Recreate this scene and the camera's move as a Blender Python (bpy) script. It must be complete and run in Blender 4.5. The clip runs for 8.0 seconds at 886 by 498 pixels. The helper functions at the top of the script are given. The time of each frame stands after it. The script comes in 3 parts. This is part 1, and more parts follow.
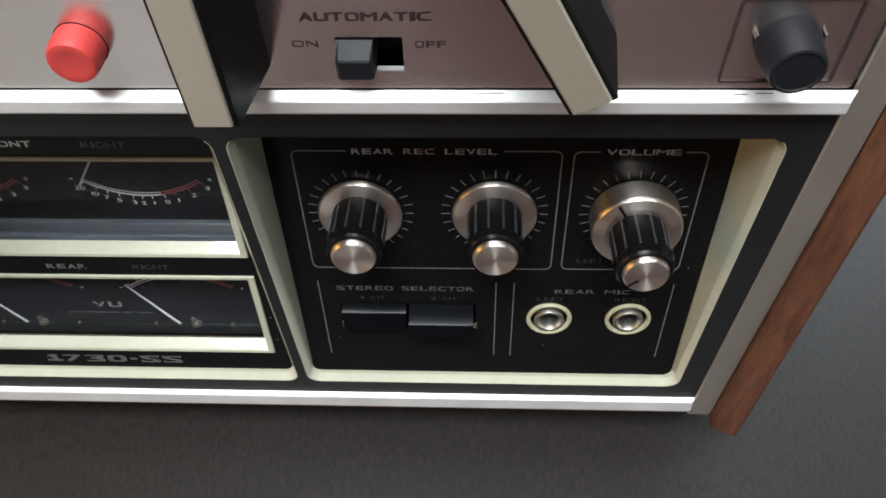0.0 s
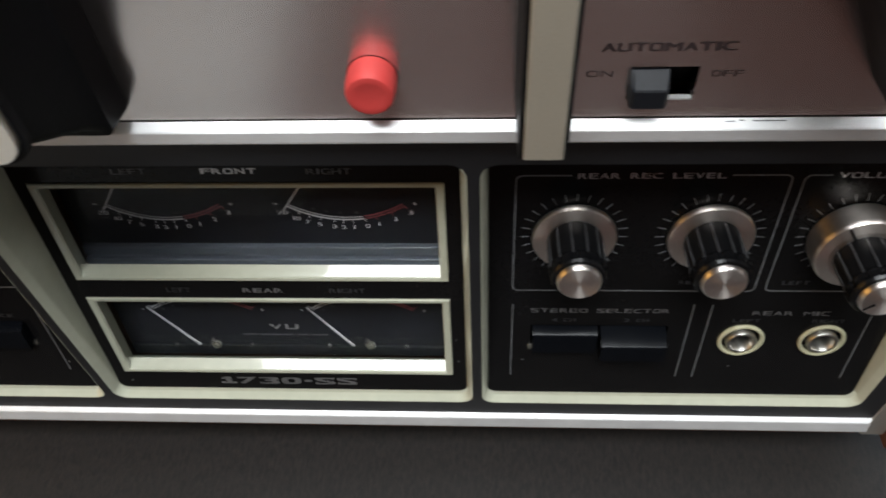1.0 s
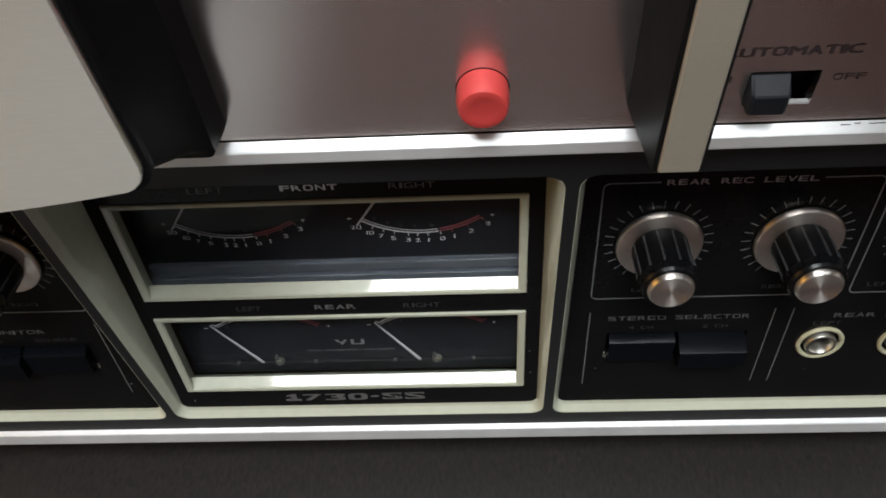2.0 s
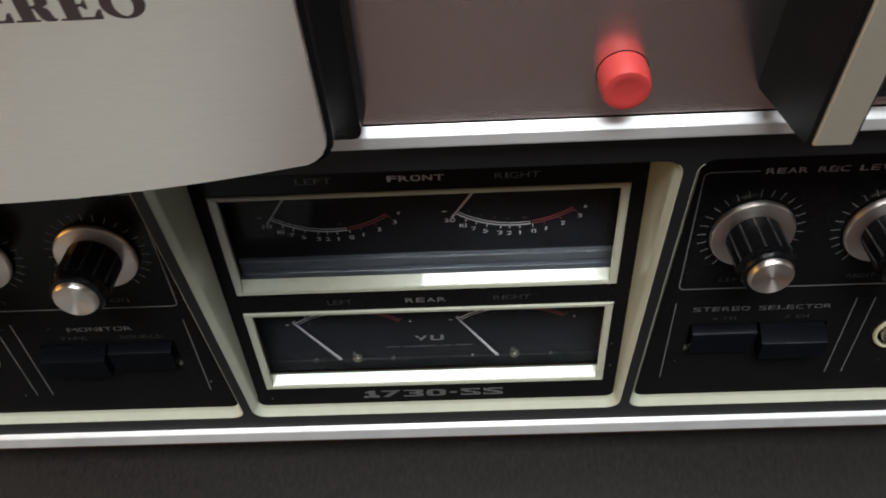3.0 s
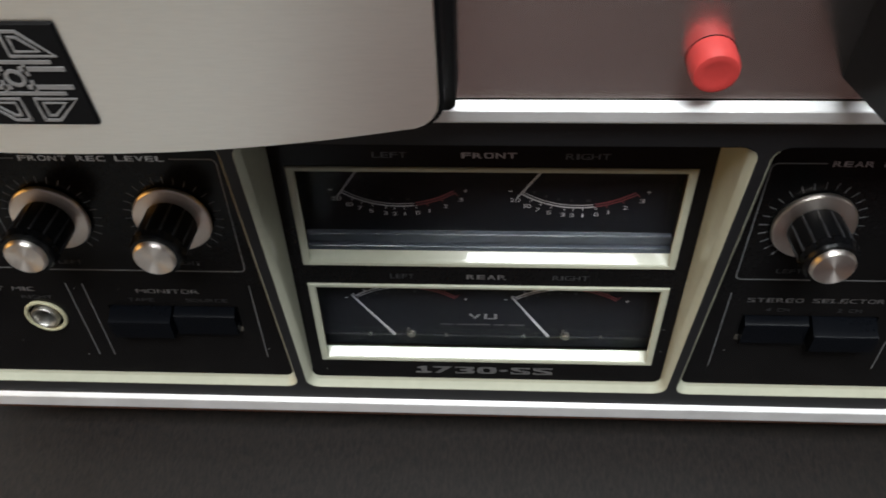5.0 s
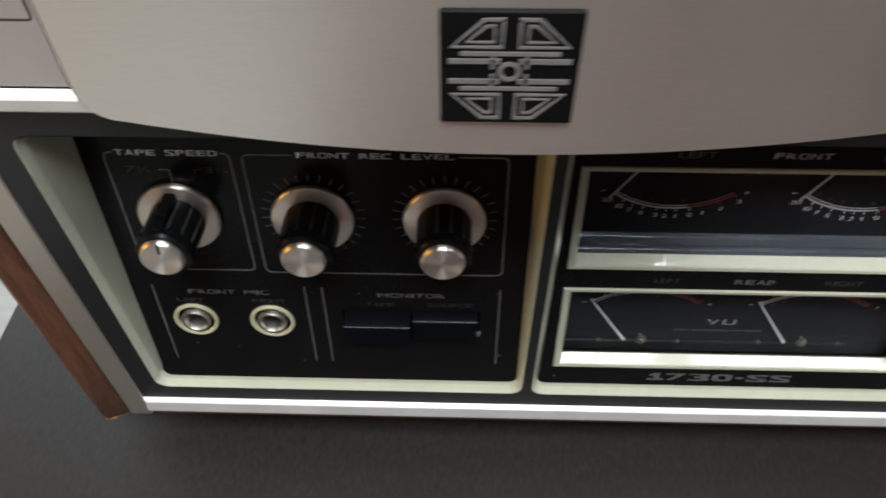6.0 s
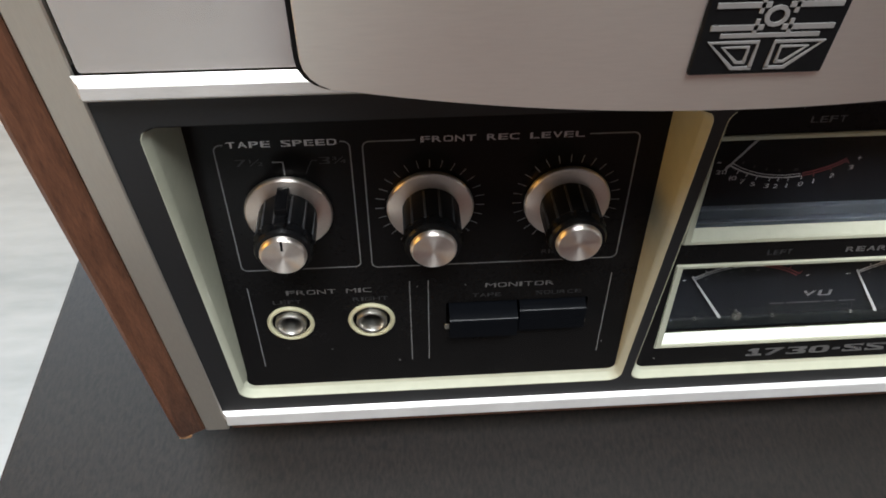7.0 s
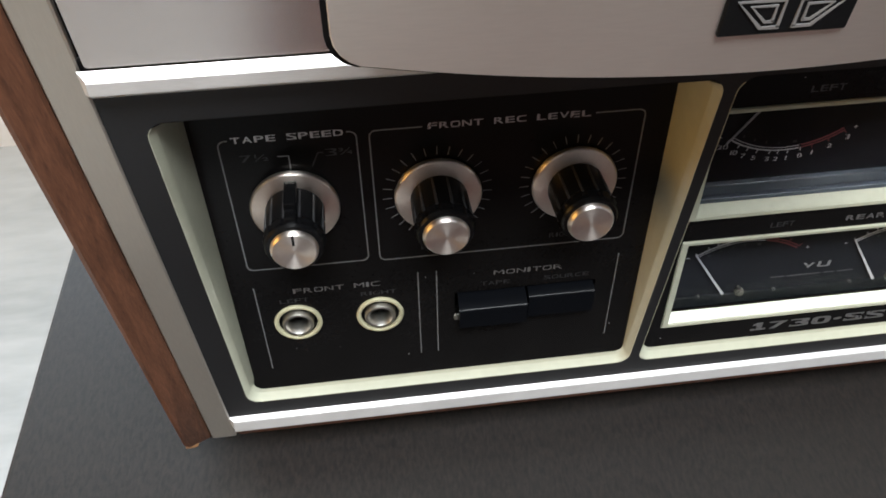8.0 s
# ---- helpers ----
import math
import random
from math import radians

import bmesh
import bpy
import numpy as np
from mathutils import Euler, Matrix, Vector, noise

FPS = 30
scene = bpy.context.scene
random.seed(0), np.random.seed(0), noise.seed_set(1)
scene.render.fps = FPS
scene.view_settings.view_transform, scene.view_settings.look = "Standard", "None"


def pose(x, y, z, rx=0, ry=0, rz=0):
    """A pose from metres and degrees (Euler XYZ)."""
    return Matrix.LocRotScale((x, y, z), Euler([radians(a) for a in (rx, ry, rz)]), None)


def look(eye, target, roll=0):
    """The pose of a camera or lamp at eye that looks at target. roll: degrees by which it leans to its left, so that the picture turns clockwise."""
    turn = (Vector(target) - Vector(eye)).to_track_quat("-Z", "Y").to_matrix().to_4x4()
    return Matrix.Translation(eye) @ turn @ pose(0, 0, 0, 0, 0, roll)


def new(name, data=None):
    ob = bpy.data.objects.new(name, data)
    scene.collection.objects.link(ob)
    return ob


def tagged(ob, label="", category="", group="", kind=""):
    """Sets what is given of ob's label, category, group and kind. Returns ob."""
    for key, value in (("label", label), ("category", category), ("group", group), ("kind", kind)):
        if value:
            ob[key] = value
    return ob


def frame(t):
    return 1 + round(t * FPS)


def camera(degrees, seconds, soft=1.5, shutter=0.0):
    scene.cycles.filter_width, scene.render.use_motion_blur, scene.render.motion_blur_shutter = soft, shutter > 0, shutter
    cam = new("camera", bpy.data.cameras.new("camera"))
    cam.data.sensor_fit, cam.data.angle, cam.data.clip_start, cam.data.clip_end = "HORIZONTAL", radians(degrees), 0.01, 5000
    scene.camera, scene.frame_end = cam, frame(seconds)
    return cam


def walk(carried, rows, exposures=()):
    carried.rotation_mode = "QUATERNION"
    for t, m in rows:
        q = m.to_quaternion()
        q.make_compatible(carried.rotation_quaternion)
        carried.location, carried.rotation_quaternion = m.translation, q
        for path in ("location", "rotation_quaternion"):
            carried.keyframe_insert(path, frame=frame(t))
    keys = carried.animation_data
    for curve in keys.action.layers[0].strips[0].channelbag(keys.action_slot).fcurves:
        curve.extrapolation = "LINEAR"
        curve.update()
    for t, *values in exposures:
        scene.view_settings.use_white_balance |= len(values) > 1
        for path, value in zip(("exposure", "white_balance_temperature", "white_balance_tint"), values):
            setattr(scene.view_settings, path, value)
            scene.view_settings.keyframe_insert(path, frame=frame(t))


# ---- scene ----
cam = camera(59.6, 8.0, soft=1.7, shutter=0.35)
PATH = [
    (0, (0.12443, -0.12558, 0.28121), (0.11406, 0.02508, 0.08198), -2.64),
    (0.2, (0.12365, -0.12606, 0.28233), (0.11169, 0.02465, 0.08322), -3.03),
    (0.4, (0.11447, -0.12571, 0.28339), (0.10218, 0.02624, 0.08525), -3.13),
    (0.5, (0.10824, -0.12504, 0.28372), (0.09475, 0.02751, 0.08612), -3.52),
    (0.7, (0.09256, -0.12495, 0.28468), (0.07660, 0.02691, 0.08673), -4.21),
    (0.9, (0.07569, -0.12389, 0.28499), (0.06126, 0.02805, 0.08699), -4.00),
    (1, (0.06838, -0.12375, 0.28538), (0.05417, 0.02897, 0.08796), -4.09),
    (1.2, (0.05914, -0.12199, 0.28606), (0.04396, 0.03054, 0.08856), -4.74),
    (1.5, (0.05044, -0.11998, 0.28515), (0.03711, 0.03274, 0.08767), -4.60),
    (1.7, (0.04916, -0.11832, 0.28574), (0.03548, 0.03318, 0.08734), -5.13),
    (2.8, (0.01792, -0.12640, 0.28306), (0.01038, 0.03229, 0.09003), -4.49),
    (3, (0.01245, -0.12851, 0.28418), (0.00517, 0.03017, 0.09113), -4.01),
    (3.3, (0.00909, -0.13089, 0.28424), (0.00066, 0.02738, 0.09090), -3.90),
    (3.5, (0.00994, -0.13380, 0.28297), (0.00169, 0.02545, 0.09043), -3.76),
    (3.7, (0.01042, -0.13521, 0.28459), (0.00168, 0.02369, 0.09178), -3.73),
    (4, (0.00976, -0.13750, 0.28431), (0.00034, 0.02170, 0.09178), -3.39),
    (4.2, (0.00944, -0.13730, 0.28564), (0.00017, 0.02154, 0.09280), -3.11),
    (5.3, (-0.02047, -0.13745, 0.28534), (-0.03346, 0.02014, 0.09170), -2.15),
    (5.5, (-0.03798, -0.13621, 0.28500), (-0.05112, 0.02064, 0.09077), -1.75),
    (5.7, (-0.05669, -0.13276, 0.28251), (-0.07046, 0.02418, 0.08839), -2.15),
    (6, (-0.08841, -0.13111, 0.28004), (-0.09433, 0.02581, 0.08551), -0.73),
    (6.2, (-0.10326, -0.12903, 0.27644), (-0.10775, 0.02690, 0.08108), -1.24),
    (6.5, (-0.11947, -0.12791, 0.27328), (-0.12095, 0.02855, 0.07829), -1.07),
    (6.7, (-0.12865, -0.12850, 0.27184), (-0.12444, 0.02837, 0.07723), -0.16),
    (7, (-0.13721, -0.13017, 0.26948), (-0.12539, 0.02880, 0.07690), 0.87),
    (7.2, (-0.14029, -0.13116, 0.26833), (-0.12414, 0.02799, 0.07621), 1.02),
    (7.5, (-0.14267, -0.13112, 0.26675), (-0.12333, 0.02726, 0.07428), 0.65),
    (7.7, (-0.14493, -0.13207, 0.26549), (-0.12455, 0.02755, 0.07416), 0.74),
    (8, (-0.14827, -0.13160, 0.26502), (-0.12664, 0.02781, 0.07365), 0.52),
]
walk(cam, [(t, look(eye, target, roll)) for t, eye, target, roll in PATH],
     exposures=[(0.0, -0.1), (0.5, -0.15), (1.0, -0.51), (1.7, -0.63), (4.0, -0.57), (5.6, -0.53), (6.5, -0.13), (8.0, 0.0)])

# ---- world, lamps, exposure ----
scene.view_settings.exposure = 0.0
world = bpy.data.worlds.new("room_air")
scene.world = world
world.use_nodes = True
world.node_tree.nodes["Background"].inputs[0].default_value = (0.55, 0.6, 0.7, 1)
world.node_tree.nodes["Background"].inputs[1].default_value = 0.05


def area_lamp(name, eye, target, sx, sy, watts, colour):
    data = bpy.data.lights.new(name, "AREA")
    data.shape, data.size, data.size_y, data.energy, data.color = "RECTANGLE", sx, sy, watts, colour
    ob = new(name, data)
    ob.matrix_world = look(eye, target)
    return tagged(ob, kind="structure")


# Overhead pair is out of view, inferred from the gloss on the sills.
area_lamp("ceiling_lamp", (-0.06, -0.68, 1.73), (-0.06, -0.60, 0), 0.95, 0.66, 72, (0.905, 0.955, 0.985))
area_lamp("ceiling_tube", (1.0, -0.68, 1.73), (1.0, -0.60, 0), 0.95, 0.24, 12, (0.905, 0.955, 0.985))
# Added fill from the left and the back; neither source is in view.
area_lamp("warm_side_fill", (-3.0, -0.62, 0.56), (-0.4, -0.5, -0.35), 2.4, 2.0, 47, (1.0, 0.51, 0.10))
area_lamp("back_daylight_fill", (-0.10, 1.075, 0.90), (-0.10, -1.0, 0.9), 3.2, 1.2, 72, (0.80, 0.91, 1.0))


# ---- materials ----
def mat(name, colour, rough=0.5, metal=0.0, var=0.12, scale=40.0, fine=600.0, bump=0.0, stretch=(1, 1, 1), coat=0.0,
        aniso=0.0, spec=0.5, rvar=0.1, spin=0.0, coat_rough=0.12):
    m = bpy.data.materials.new(name)
    m.use_nodes = True
    nt = m.node_tree
    b = nt.nodes["Principled BSDF"]
    b.inputs["Metallic"].default_value = metal
    b.inputs["Coat Weight"].default_value = coat
    b.inputs["Coat Roughness"].default_value = coat_rough
    b.inputs["Anisotropic"].default_value = aniso
    b.inputs["Anisotropic Rotation"].default_value = spin
    b.inputs["Specular IOR Level"].default_value = spec
    tc = nt.nodes.new("ShaderNodeTexCoord")
    mp = nt.nodes.new("ShaderNodeMapping")
    mp.inputs["Scale"].default_value = stretch
    nt.links.new(tc.outputs["Object"], mp.inputs[0])
    n1 = nt.nodes.new("ShaderNodeTexNoise")
    n1.inputs["Scale"].default_value, n1.inputs["Detail"].default_value = scale, 5
    n2 = nt.nodes.new("ShaderNodeTexNoise")
    n2.inputs["Scale"].default_value, n2.inputs["Detail"].default_value = fine, 3
    nt.links.new(tc.outputs["Object"], n1.inputs["Vector"])
    nt.links.new(mp.outputs[0], n2.inputs["Vector"])
    add = nt.nodes.new("ShaderNodeMath")
    add.operation = "ADD"
    nt.links.new(n1.outputs["Fac"], add.inputs[0])
    nt.links.new(n2.outputs["Fac"], add.inputs[1])
    mr = nt.nodes.new("ShaderNodeMapRange")
    mr.inputs["From Min"].default_value, mr.inputs["From Max"].default_value = 0.6, 1.4
    nt.links.new(add.outputs[0], mr.inputs["Value"])
    ramp = nt.nodes.new("ShaderNodeMix")
    ramp.data_type = "RGBA"
    ramp.inputs["A"].default_value = (*[c * (1 - var) for c in colour], 1)
    ramp.inputs["B"].default_value = (*[min(1, c * (1 + var)) for c in colour], 1)
    nt.links.new(mr.outputs[0], ramp.inputs["Factor"])
    nt.links.new(ramp.outputs["Result"], b.inputs["Base Color"])
    rr = nt.nodes.new("ShaderNodeMapRange")
    rr.inputs["To Min"].default_value, rr.inputs["To Max"].default_value = max(0.02, rough - rvar), min(1, rough + rvar)
    nt.links.new(n1.outputs["Fac"], rr.inputs["Value"])
    nt.links.new(rr.outputs[0], b.inputs["Roughness"])
    if bump:
        bp = nt.nodes.new("ShaderNodeBump")
        bp.inputs["Strength"].default_value, bp.inputs["Distance"].default_value = bump, 0.0003
        nt.links.new(n2.outputs["Fac"], bp.inputs["Height"])
        nt.links.new(bp.outputs[0], b.inputs["Normal"])
    return m


def turned(name, colour, rough=0.28, aniso=0.85, spin=0.0):
    """Metal turned on a lathe, brushed in circles round its own z axis."""
    m = mat(name, colour, rough, 1.0, 0.06, 60, 900, 0.0, (1, 1, 1), aniso=aniso, rvar=0.05, spin=spin)
    nt = m.node_tree
    tan = nt.nodes.new("ShaderNodeTangent")
    tan.direction_type, tan.axis = "RADIAL", "Z"
    nt.links.new(tan.outputs[0], nt.nodes["Principled BSDF"].inputs["Tangent"])
    return m


def wood(name, dark, light, scale, rough, stretch, bump=0.15, spec=0.4):
    m = bpy.data.materials.new(name)
    m.use_nodes = True
    nt = m.node_tree
    b = nt.nodes["Principled BSDF"]
    b.inputs["Specular IOR Level"].default_value = spec
    tc = nt.nodes.new("ShaderNodeTexCoord")
    mp = nt.nodes.new("ShaderNodeMapping")
    mp.inputs["Scale"].default_value = stretch
    nt.links.new(tc.outputs["Object"], mp.inputs[0])
    n1 = nt.nodes.new("ShaderNodeTexNoise")
    n1.inputs["Scale"].default_value, n1.inputs["Detail"].default_value, n1.inputs["Distortion"].default_value = scale, 8, 0.6
    n2 = nt.nodes.new("ShaderNodeTexNoise")
    n2.inputs["Scale"].default_value, n2.inputs["Detail"].default_value = scale * 7, 4
    for n in (n1, n2):
        nt.links.new(mp.outputs[0], n.inputs["Vector"])
    mx = nt.nodes.new("ShaderNodeMath")
    mx.operation = "MULTIPLY_ADD"
    mx.inputs[1].default_value = 0.55
    nt.links.new(n2.outputs["Fac"], mx.inputs[0])
    nt.links.new(n1.outputs["Fac"], mx.inputs[2])
    mr = nt.nodes.new("ShaderNodeMapRange")
    mr.inputs["From Min"].default_value, mr.inputs["From Max"].default_value = 0.55, 1.0
    nt.links.new(mx.outputs[0], mr.inputs["Value"])
    mix = nt.nodes.new("ShaderNodeMix")
    mix.data_type = "RGBA"
    mix.inputs["A"].default_value, mix.inputs["B"].default_value = (*dark, 1), (*light, 1)
    nt.links.new(mr.outputs[0], mix.inputs["Factor"])
    nt.links.new(mix.outputs["Result"], b.inputs["Base Color"])
    rr = nt.nodes.new("ShaderNodeMapRange")
    rr.inputs["To Min"].default_value, rr.inputs["To Max"].default_value = rough + 0.12, rough - 0.12
    nt.links.new(n2.outputs["Fac"], rr.inputs["Value"])
    nt.links.new(rr.outputs[0], b.inputs["Roughness"])
    bp = nt.nodes.new("ShaderNodeBump")
    bp.inputs["Strength"].default_value, bp.inputs["Distance"].default_value = bump, 0.0005
    nt.links.new(n2.outputs["Fac"], bp.inputs["Height"])
    nt.links.new(bp.outputs[0], b.inputs["Normal"])
    return m


M_ALU = mat("brushed_aluminium", (0.69, 0.632, 0.607), 0.25, 1.0, 0.07, 25, 260, 0.0, (0.6, 8, 14), aniso=0.8, rvar=0.0)


def brushed(m):
    """Brushing along x spreads the gloss upright."""
    nt = m.node_tree
    up = nt.nodes.new("ShaderNodeCombineXYZ")
    up.inputs["Z"].default_value = 1.0
    nt.links.new(up.outputs[0], nt.nodes["Principled BSDF"].inputs["Tangent"])


brushed(M_ALU)
M_COVER = mat("satin_cover_aluminium", (0.89, 0.84, 0.765), 0.36, 1.0, 0.035, 20, 260, 0.0, (1, 8, 14), aniso=0.6, rvar=0.03)
brushed(M_COVER)
M_TRIM = mat("polished_trim_aluminium", (0.73, 0.725, 0.72), 0.5, 0.7, 0.06, 120, 500, 0.05, (1, 6, 6), rvar=0.1)
M_STRIP = mat("satin_strip_aluminium", (0.54, 0.50, 0.445), 0.45, 0.9, 0.05, 40, 300, 0.1, (6, 6, 1), rvar=0.05)
M_BLACK = mat("black_panel_lacquer", (0.0058, 0.0054, 0.0055), 0.22, 0.0, 0.3, 60, 900, 0.02, spec=0.13, rvar=0.05)
M_BEZEL = mat("black_bezel_paint", (0.0100, 0.0100, 0.0112), 0.4, 0.0, 0.2, 60, 900, 0.05, spec=0.36)
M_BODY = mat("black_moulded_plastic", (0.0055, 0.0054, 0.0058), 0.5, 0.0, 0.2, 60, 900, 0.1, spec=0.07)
M_GRIP = mat("black_knob_plastic", (0.0040, 0.0040, 0.0044), 0.22, 0.0, 0.2, 80, 900, 0.0, spec=0.16, rvar=0.04)
M_SHAFT = mat("matt_knob_plastic", (0.0040, 0.0040, 0.0044), 0.42, 0.0, 0.2, 80, 900, 0.0, spec=0.09, rvar=0.04)
# the highlight along the knob ribs is put into this lighter base colour
M_RIB = mat("lit_rib_plastic", (0.030, 0.030, 0.032), 0.4, 0.0, 0.35, 200, 900, 0.0, spec=0.3)
M_KEY = mat("satin_key_plastic", (0.0028, 0.0033, 0.0046), 0.24, 0.0, 0.15, 80, 900, 0.0, spec=0.11, rvar=0.03)
M_CREAM = mat("aged_cream_plastic", (0.405, 0.408, 0.318), 0.32, 0.0, 0.08, 30, 300, 0.03, spec=0.4, coat=0.8, coat_rough=0.05)
M_RING = mat("cream_jack_plastic", (0.42, 0.40, 0.265), 0.35, 0.0, 0.05, 60, 600)
M_TURN = turned("turned_aluminium", (0.82, 0.73, 0.66), 0.34, 0.75, 0.25)
M_CAP = turned("spun_cap_aluminium", (0.84, 0.77, 0.71), 0.36, 0.85, 0.25)
M_CHROME = mat("nickel_plate", (0.72, 0.69, 0.62), 0.18, 1.0, 0.08, 200, 900)
M_BUSH = mat("worn_nickel", (0.46, 0.445, 0.41), 0.38, 1.0, 0.08, 200, 900)
M_CONTACT = mat("dull_nickel", (0.17, 0.165, 0.155), 0.45, 0.8, 0.1, 200, 900)
M_INK = mat("silver_ink", (0.46, 0.45, 0.455), 0.3, 0.9, 0.1, 300, 2500)
M_DIM = mat("grey_ink", (0.035, 0.035, 0.038), 0.5, 0.3, 0.15, 300, 2500)
M_GREY = mat("dim_silver_ink", (0.10, 0.10, 0.105), 0.45, 0.6, 0.15, 300, 2500)
M_LINE = mat("fine_silver_line", (0.21, 0.21, 0.215), 0.45, 0.4, 0.15, 300, 2500)
M_DARKINK = mat("dark_plate_ink", (0.035, 0.022, 0.022), 0.5, 0.0, 0.2, 300, 2500)
M_WHITEINK = mat("white_dial_ink", (0.62, 0.62, 0.64), 0.6, 0.0, 0.1, 300, 2500)
M_REDINK = mat("red_dial_ink", (0.19, 0.036, 0.04), 0.6, 0.0, 0.1, 300, 2500)
M_RED = mat("red_button_plastic", (0.52, 0.046, 0.041), 0.5, 0.0, 0.06, 200, 900, 0.03)
M_DIAL = mat("dark_dial_face", (0.0122, 0.0129, 0.0165), 0.6, 0.0, 0.15, 60, 900, spec=0.1)
# One clear plastic: the upper meter's reflected sheen is put into its base colour.
M_CASE = mat("sheen_meter_plastic", (0.07, 0.08, 0.097), 0.16, 0.0, 0.25, 30, 120, 0.05, (1, 20, 20), spec=0.8)
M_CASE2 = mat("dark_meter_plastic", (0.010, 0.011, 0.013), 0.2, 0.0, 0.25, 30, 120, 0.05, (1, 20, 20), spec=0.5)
M_CASE3 = mat("painted_edge_glint", (0.44, 0.47, 0.50), 0.15, 0.0, 0.3, 25, 120, 0.0, spec=0.8)
M_EMBLEM = mat("emblem_silver", (0.27, 0.262, 0.258), 0.4, 0.45, 0.1, 200, 900)
M_NEEDLE = mat("grey_needle", (0.46, 0.46, 0.47), 0.4, 0.0, 0.05)
M_LEVER = mat("lever_face_aluminium", (0.45, 0.41, 0.33), 0.42, 0.55, 0.05, 40, 300, 0.08, (8, 8, 1))
M_RUBBER = mat("black_rubber", (0.007, 0.0078, 0.0105), 0.55, 0.0, 0.3, 100, 900, 0.05, spec=0.3)
M_WOOD = wood("walnut_veneer", (0.056, 0.022, 0.0115), (0.138, 0.056, 0.030), 90, 0.5, (4.5, 4.5, 0.6))
M_RAW = mat("raw_wood_chip", (0.28, 0.15, 0.07), 0.7, 0.0, 0.2, 300, 900)
M_DESK = wood("dark_desk_laminate", (0.0017, 0.0012, 0.0010), (0.0155, 0.0112, 0.0092), 260, 0.46, (3, 1.1, 3), 0.2, 0.40)
M_WALL = mat("pale_wall_paint", (0.76, 0.765, 0.76), 0.9, 0.0, 0.05, 3, 60)
M_FAR = mat("dull_wall_paint", (0.12, 0.105, 0.102), 0.9, 0.0, 0.05, 3, 60)
# ochre chosen to throw warm bounce light from an unseen wall
M_WARM_BOUNCE = mat("warm_bounce_ochre", (0.64, 0.39, 0.14), 0.9, 0.0, 0.05, 3, 60)
M_SIDE = mat("light_grey_wall_paint", (0.42, 0.42, 0.43), 0.9, 0.0, 0.05, 3, 60)
M_CEIL = mat("grey_ceiling_paint", (0.24, 0.243, 0.247), 0.9, 0.0, 0.03, 3, 60)
M_FLOOR = wood("pale_grained_vinyl", (0.362, 0.392, 0.405), (0.505, 0.535, 0.547), 1.1, 0.5, (1.6, 6, 1), 0.03)
# tones of the unseen sheet that darkens and reddens the plate's reflection
M_MIRROR_RED = mat("mirrored_dark_red", (0.078, 0.037, 0.031), 0.95, 0.0, 0.3, 12, 400, 0.3, spec=0.1)
M_MIRROR_BLACK = mat("mirrored_black", (0.014, 0.009, 0.009), 0.95, 0.0, 0.3, 12, 400, 0.3, spec=0.1)


def glass(name):
    m = bpy.data.materials.new(name)
    m.use_nodes = True
    b = m.node_tree.nodes["Principled BSDF"]
    b.inputs["Transmission Weight"].default_value, b.inputs["Roughness"].default_value, b.inputs["IOR"].default_value = 1.0, 0.0, 1.13
    return m


M_GLASS = glass("clear_meter_window")

# ---- helpers for meshes ----
mm = 0.001
ALPHA = math.atan(0.145)
SA, CA = math.sin(ALPHA), math.cos(ALPHA)
# axes of the sloping panels: x to the right, y up the slope, z out of it
PANEL = Matrix(((1, 0, 0, 0), (0, SA, -CA, 0.0012), (0, CA, SA, 0.0394), (0, 0, 0, 1)))
# axes of upright faces: x to the right, y up, z towards the viewer
FRONT = Matrix(((1, 0, 0, 0), (0, 0, -1, 0), (0, 1, 0, 0), (0, 0, 0, 1)))


def part(name, bm, material, parent=None, label="", m=None, smooth=None):
    me = bpy.data.meshes.new(name)
    bmesh.ops.recalc_face_normals(bm, faces=bm.faces[:])
    bm.to_mesh(me)
    bm.free()
    for mt in material if isinstance(material, (list, tuple)) else (material,):
        me.materials.append(mt)
    if smooth:
        me.shade_smooth()
        me.set_sharp_from_angle(angle=radians(smooth))
    ob = new(name, me)
    if parent:
        ob.parent = parent
    if m is not None:
        ob.matrix_basis = m
    return tagged(ob, label)


def again(ob, parent, m):
    o = ob.copy()
    scene.collection.objects.link(o)
    o.parent = parent
    o.matrix_basis = m
    return o


def at(x, y, z=0.0):
    return Matrix.Translation((x, y, z))


def empty(name, label="", category="", group="", kind="", parent=None, m=None):
    ob = new(name)
    ob.empty_display_size = 0.02
    if parent:
        ob.parent = parent
    if m is not None:
        ob.matrix_basis = m
    return tagged(ob, label, category, group, kind)


def box(bm, x0, x1, y0, y1, z0, z1, bevel=0.0, seg=1):
    r = bmesh.ops.create_cube(bm, size=1)
    bmesh.ops.transform(bm, matrix=Matrix.Translation(((x0 + x1) / 2, (y0 + y1) / 2, (z0 + z1) / 2)) @ Matrix.Diagonal((x1 - x0, y1 - y0, z1 - z0, 1)), verts=r["verts"])
    if bevel:
        es = list({e for v in r["verts"] for e in v.link_edges})
        bmesh.ops.bevel(bm, geom=es, offset=bevel, segments=seg, affect="EDGES", profile=0.6)
    return bm


def boxed(*a, **k):
    return box(bmesh.new(), *a, **k)


def rrect(x0, x1, y0, y1, r, n=6):
    pts = []
    for cx, cy, a0 in ((x1 - r, y0 + r, -90), (x1 - r, y1 - r, 0), (x0 + r, y1 - r, 90), (x0 + r, y0 + r, 180)):
        for i in range(n + 1):
            a = radians(a0 + 90 * i / n)
            pts.append((cx + r * math.cos(a), cy + r * math.sin(a)))
    return pts


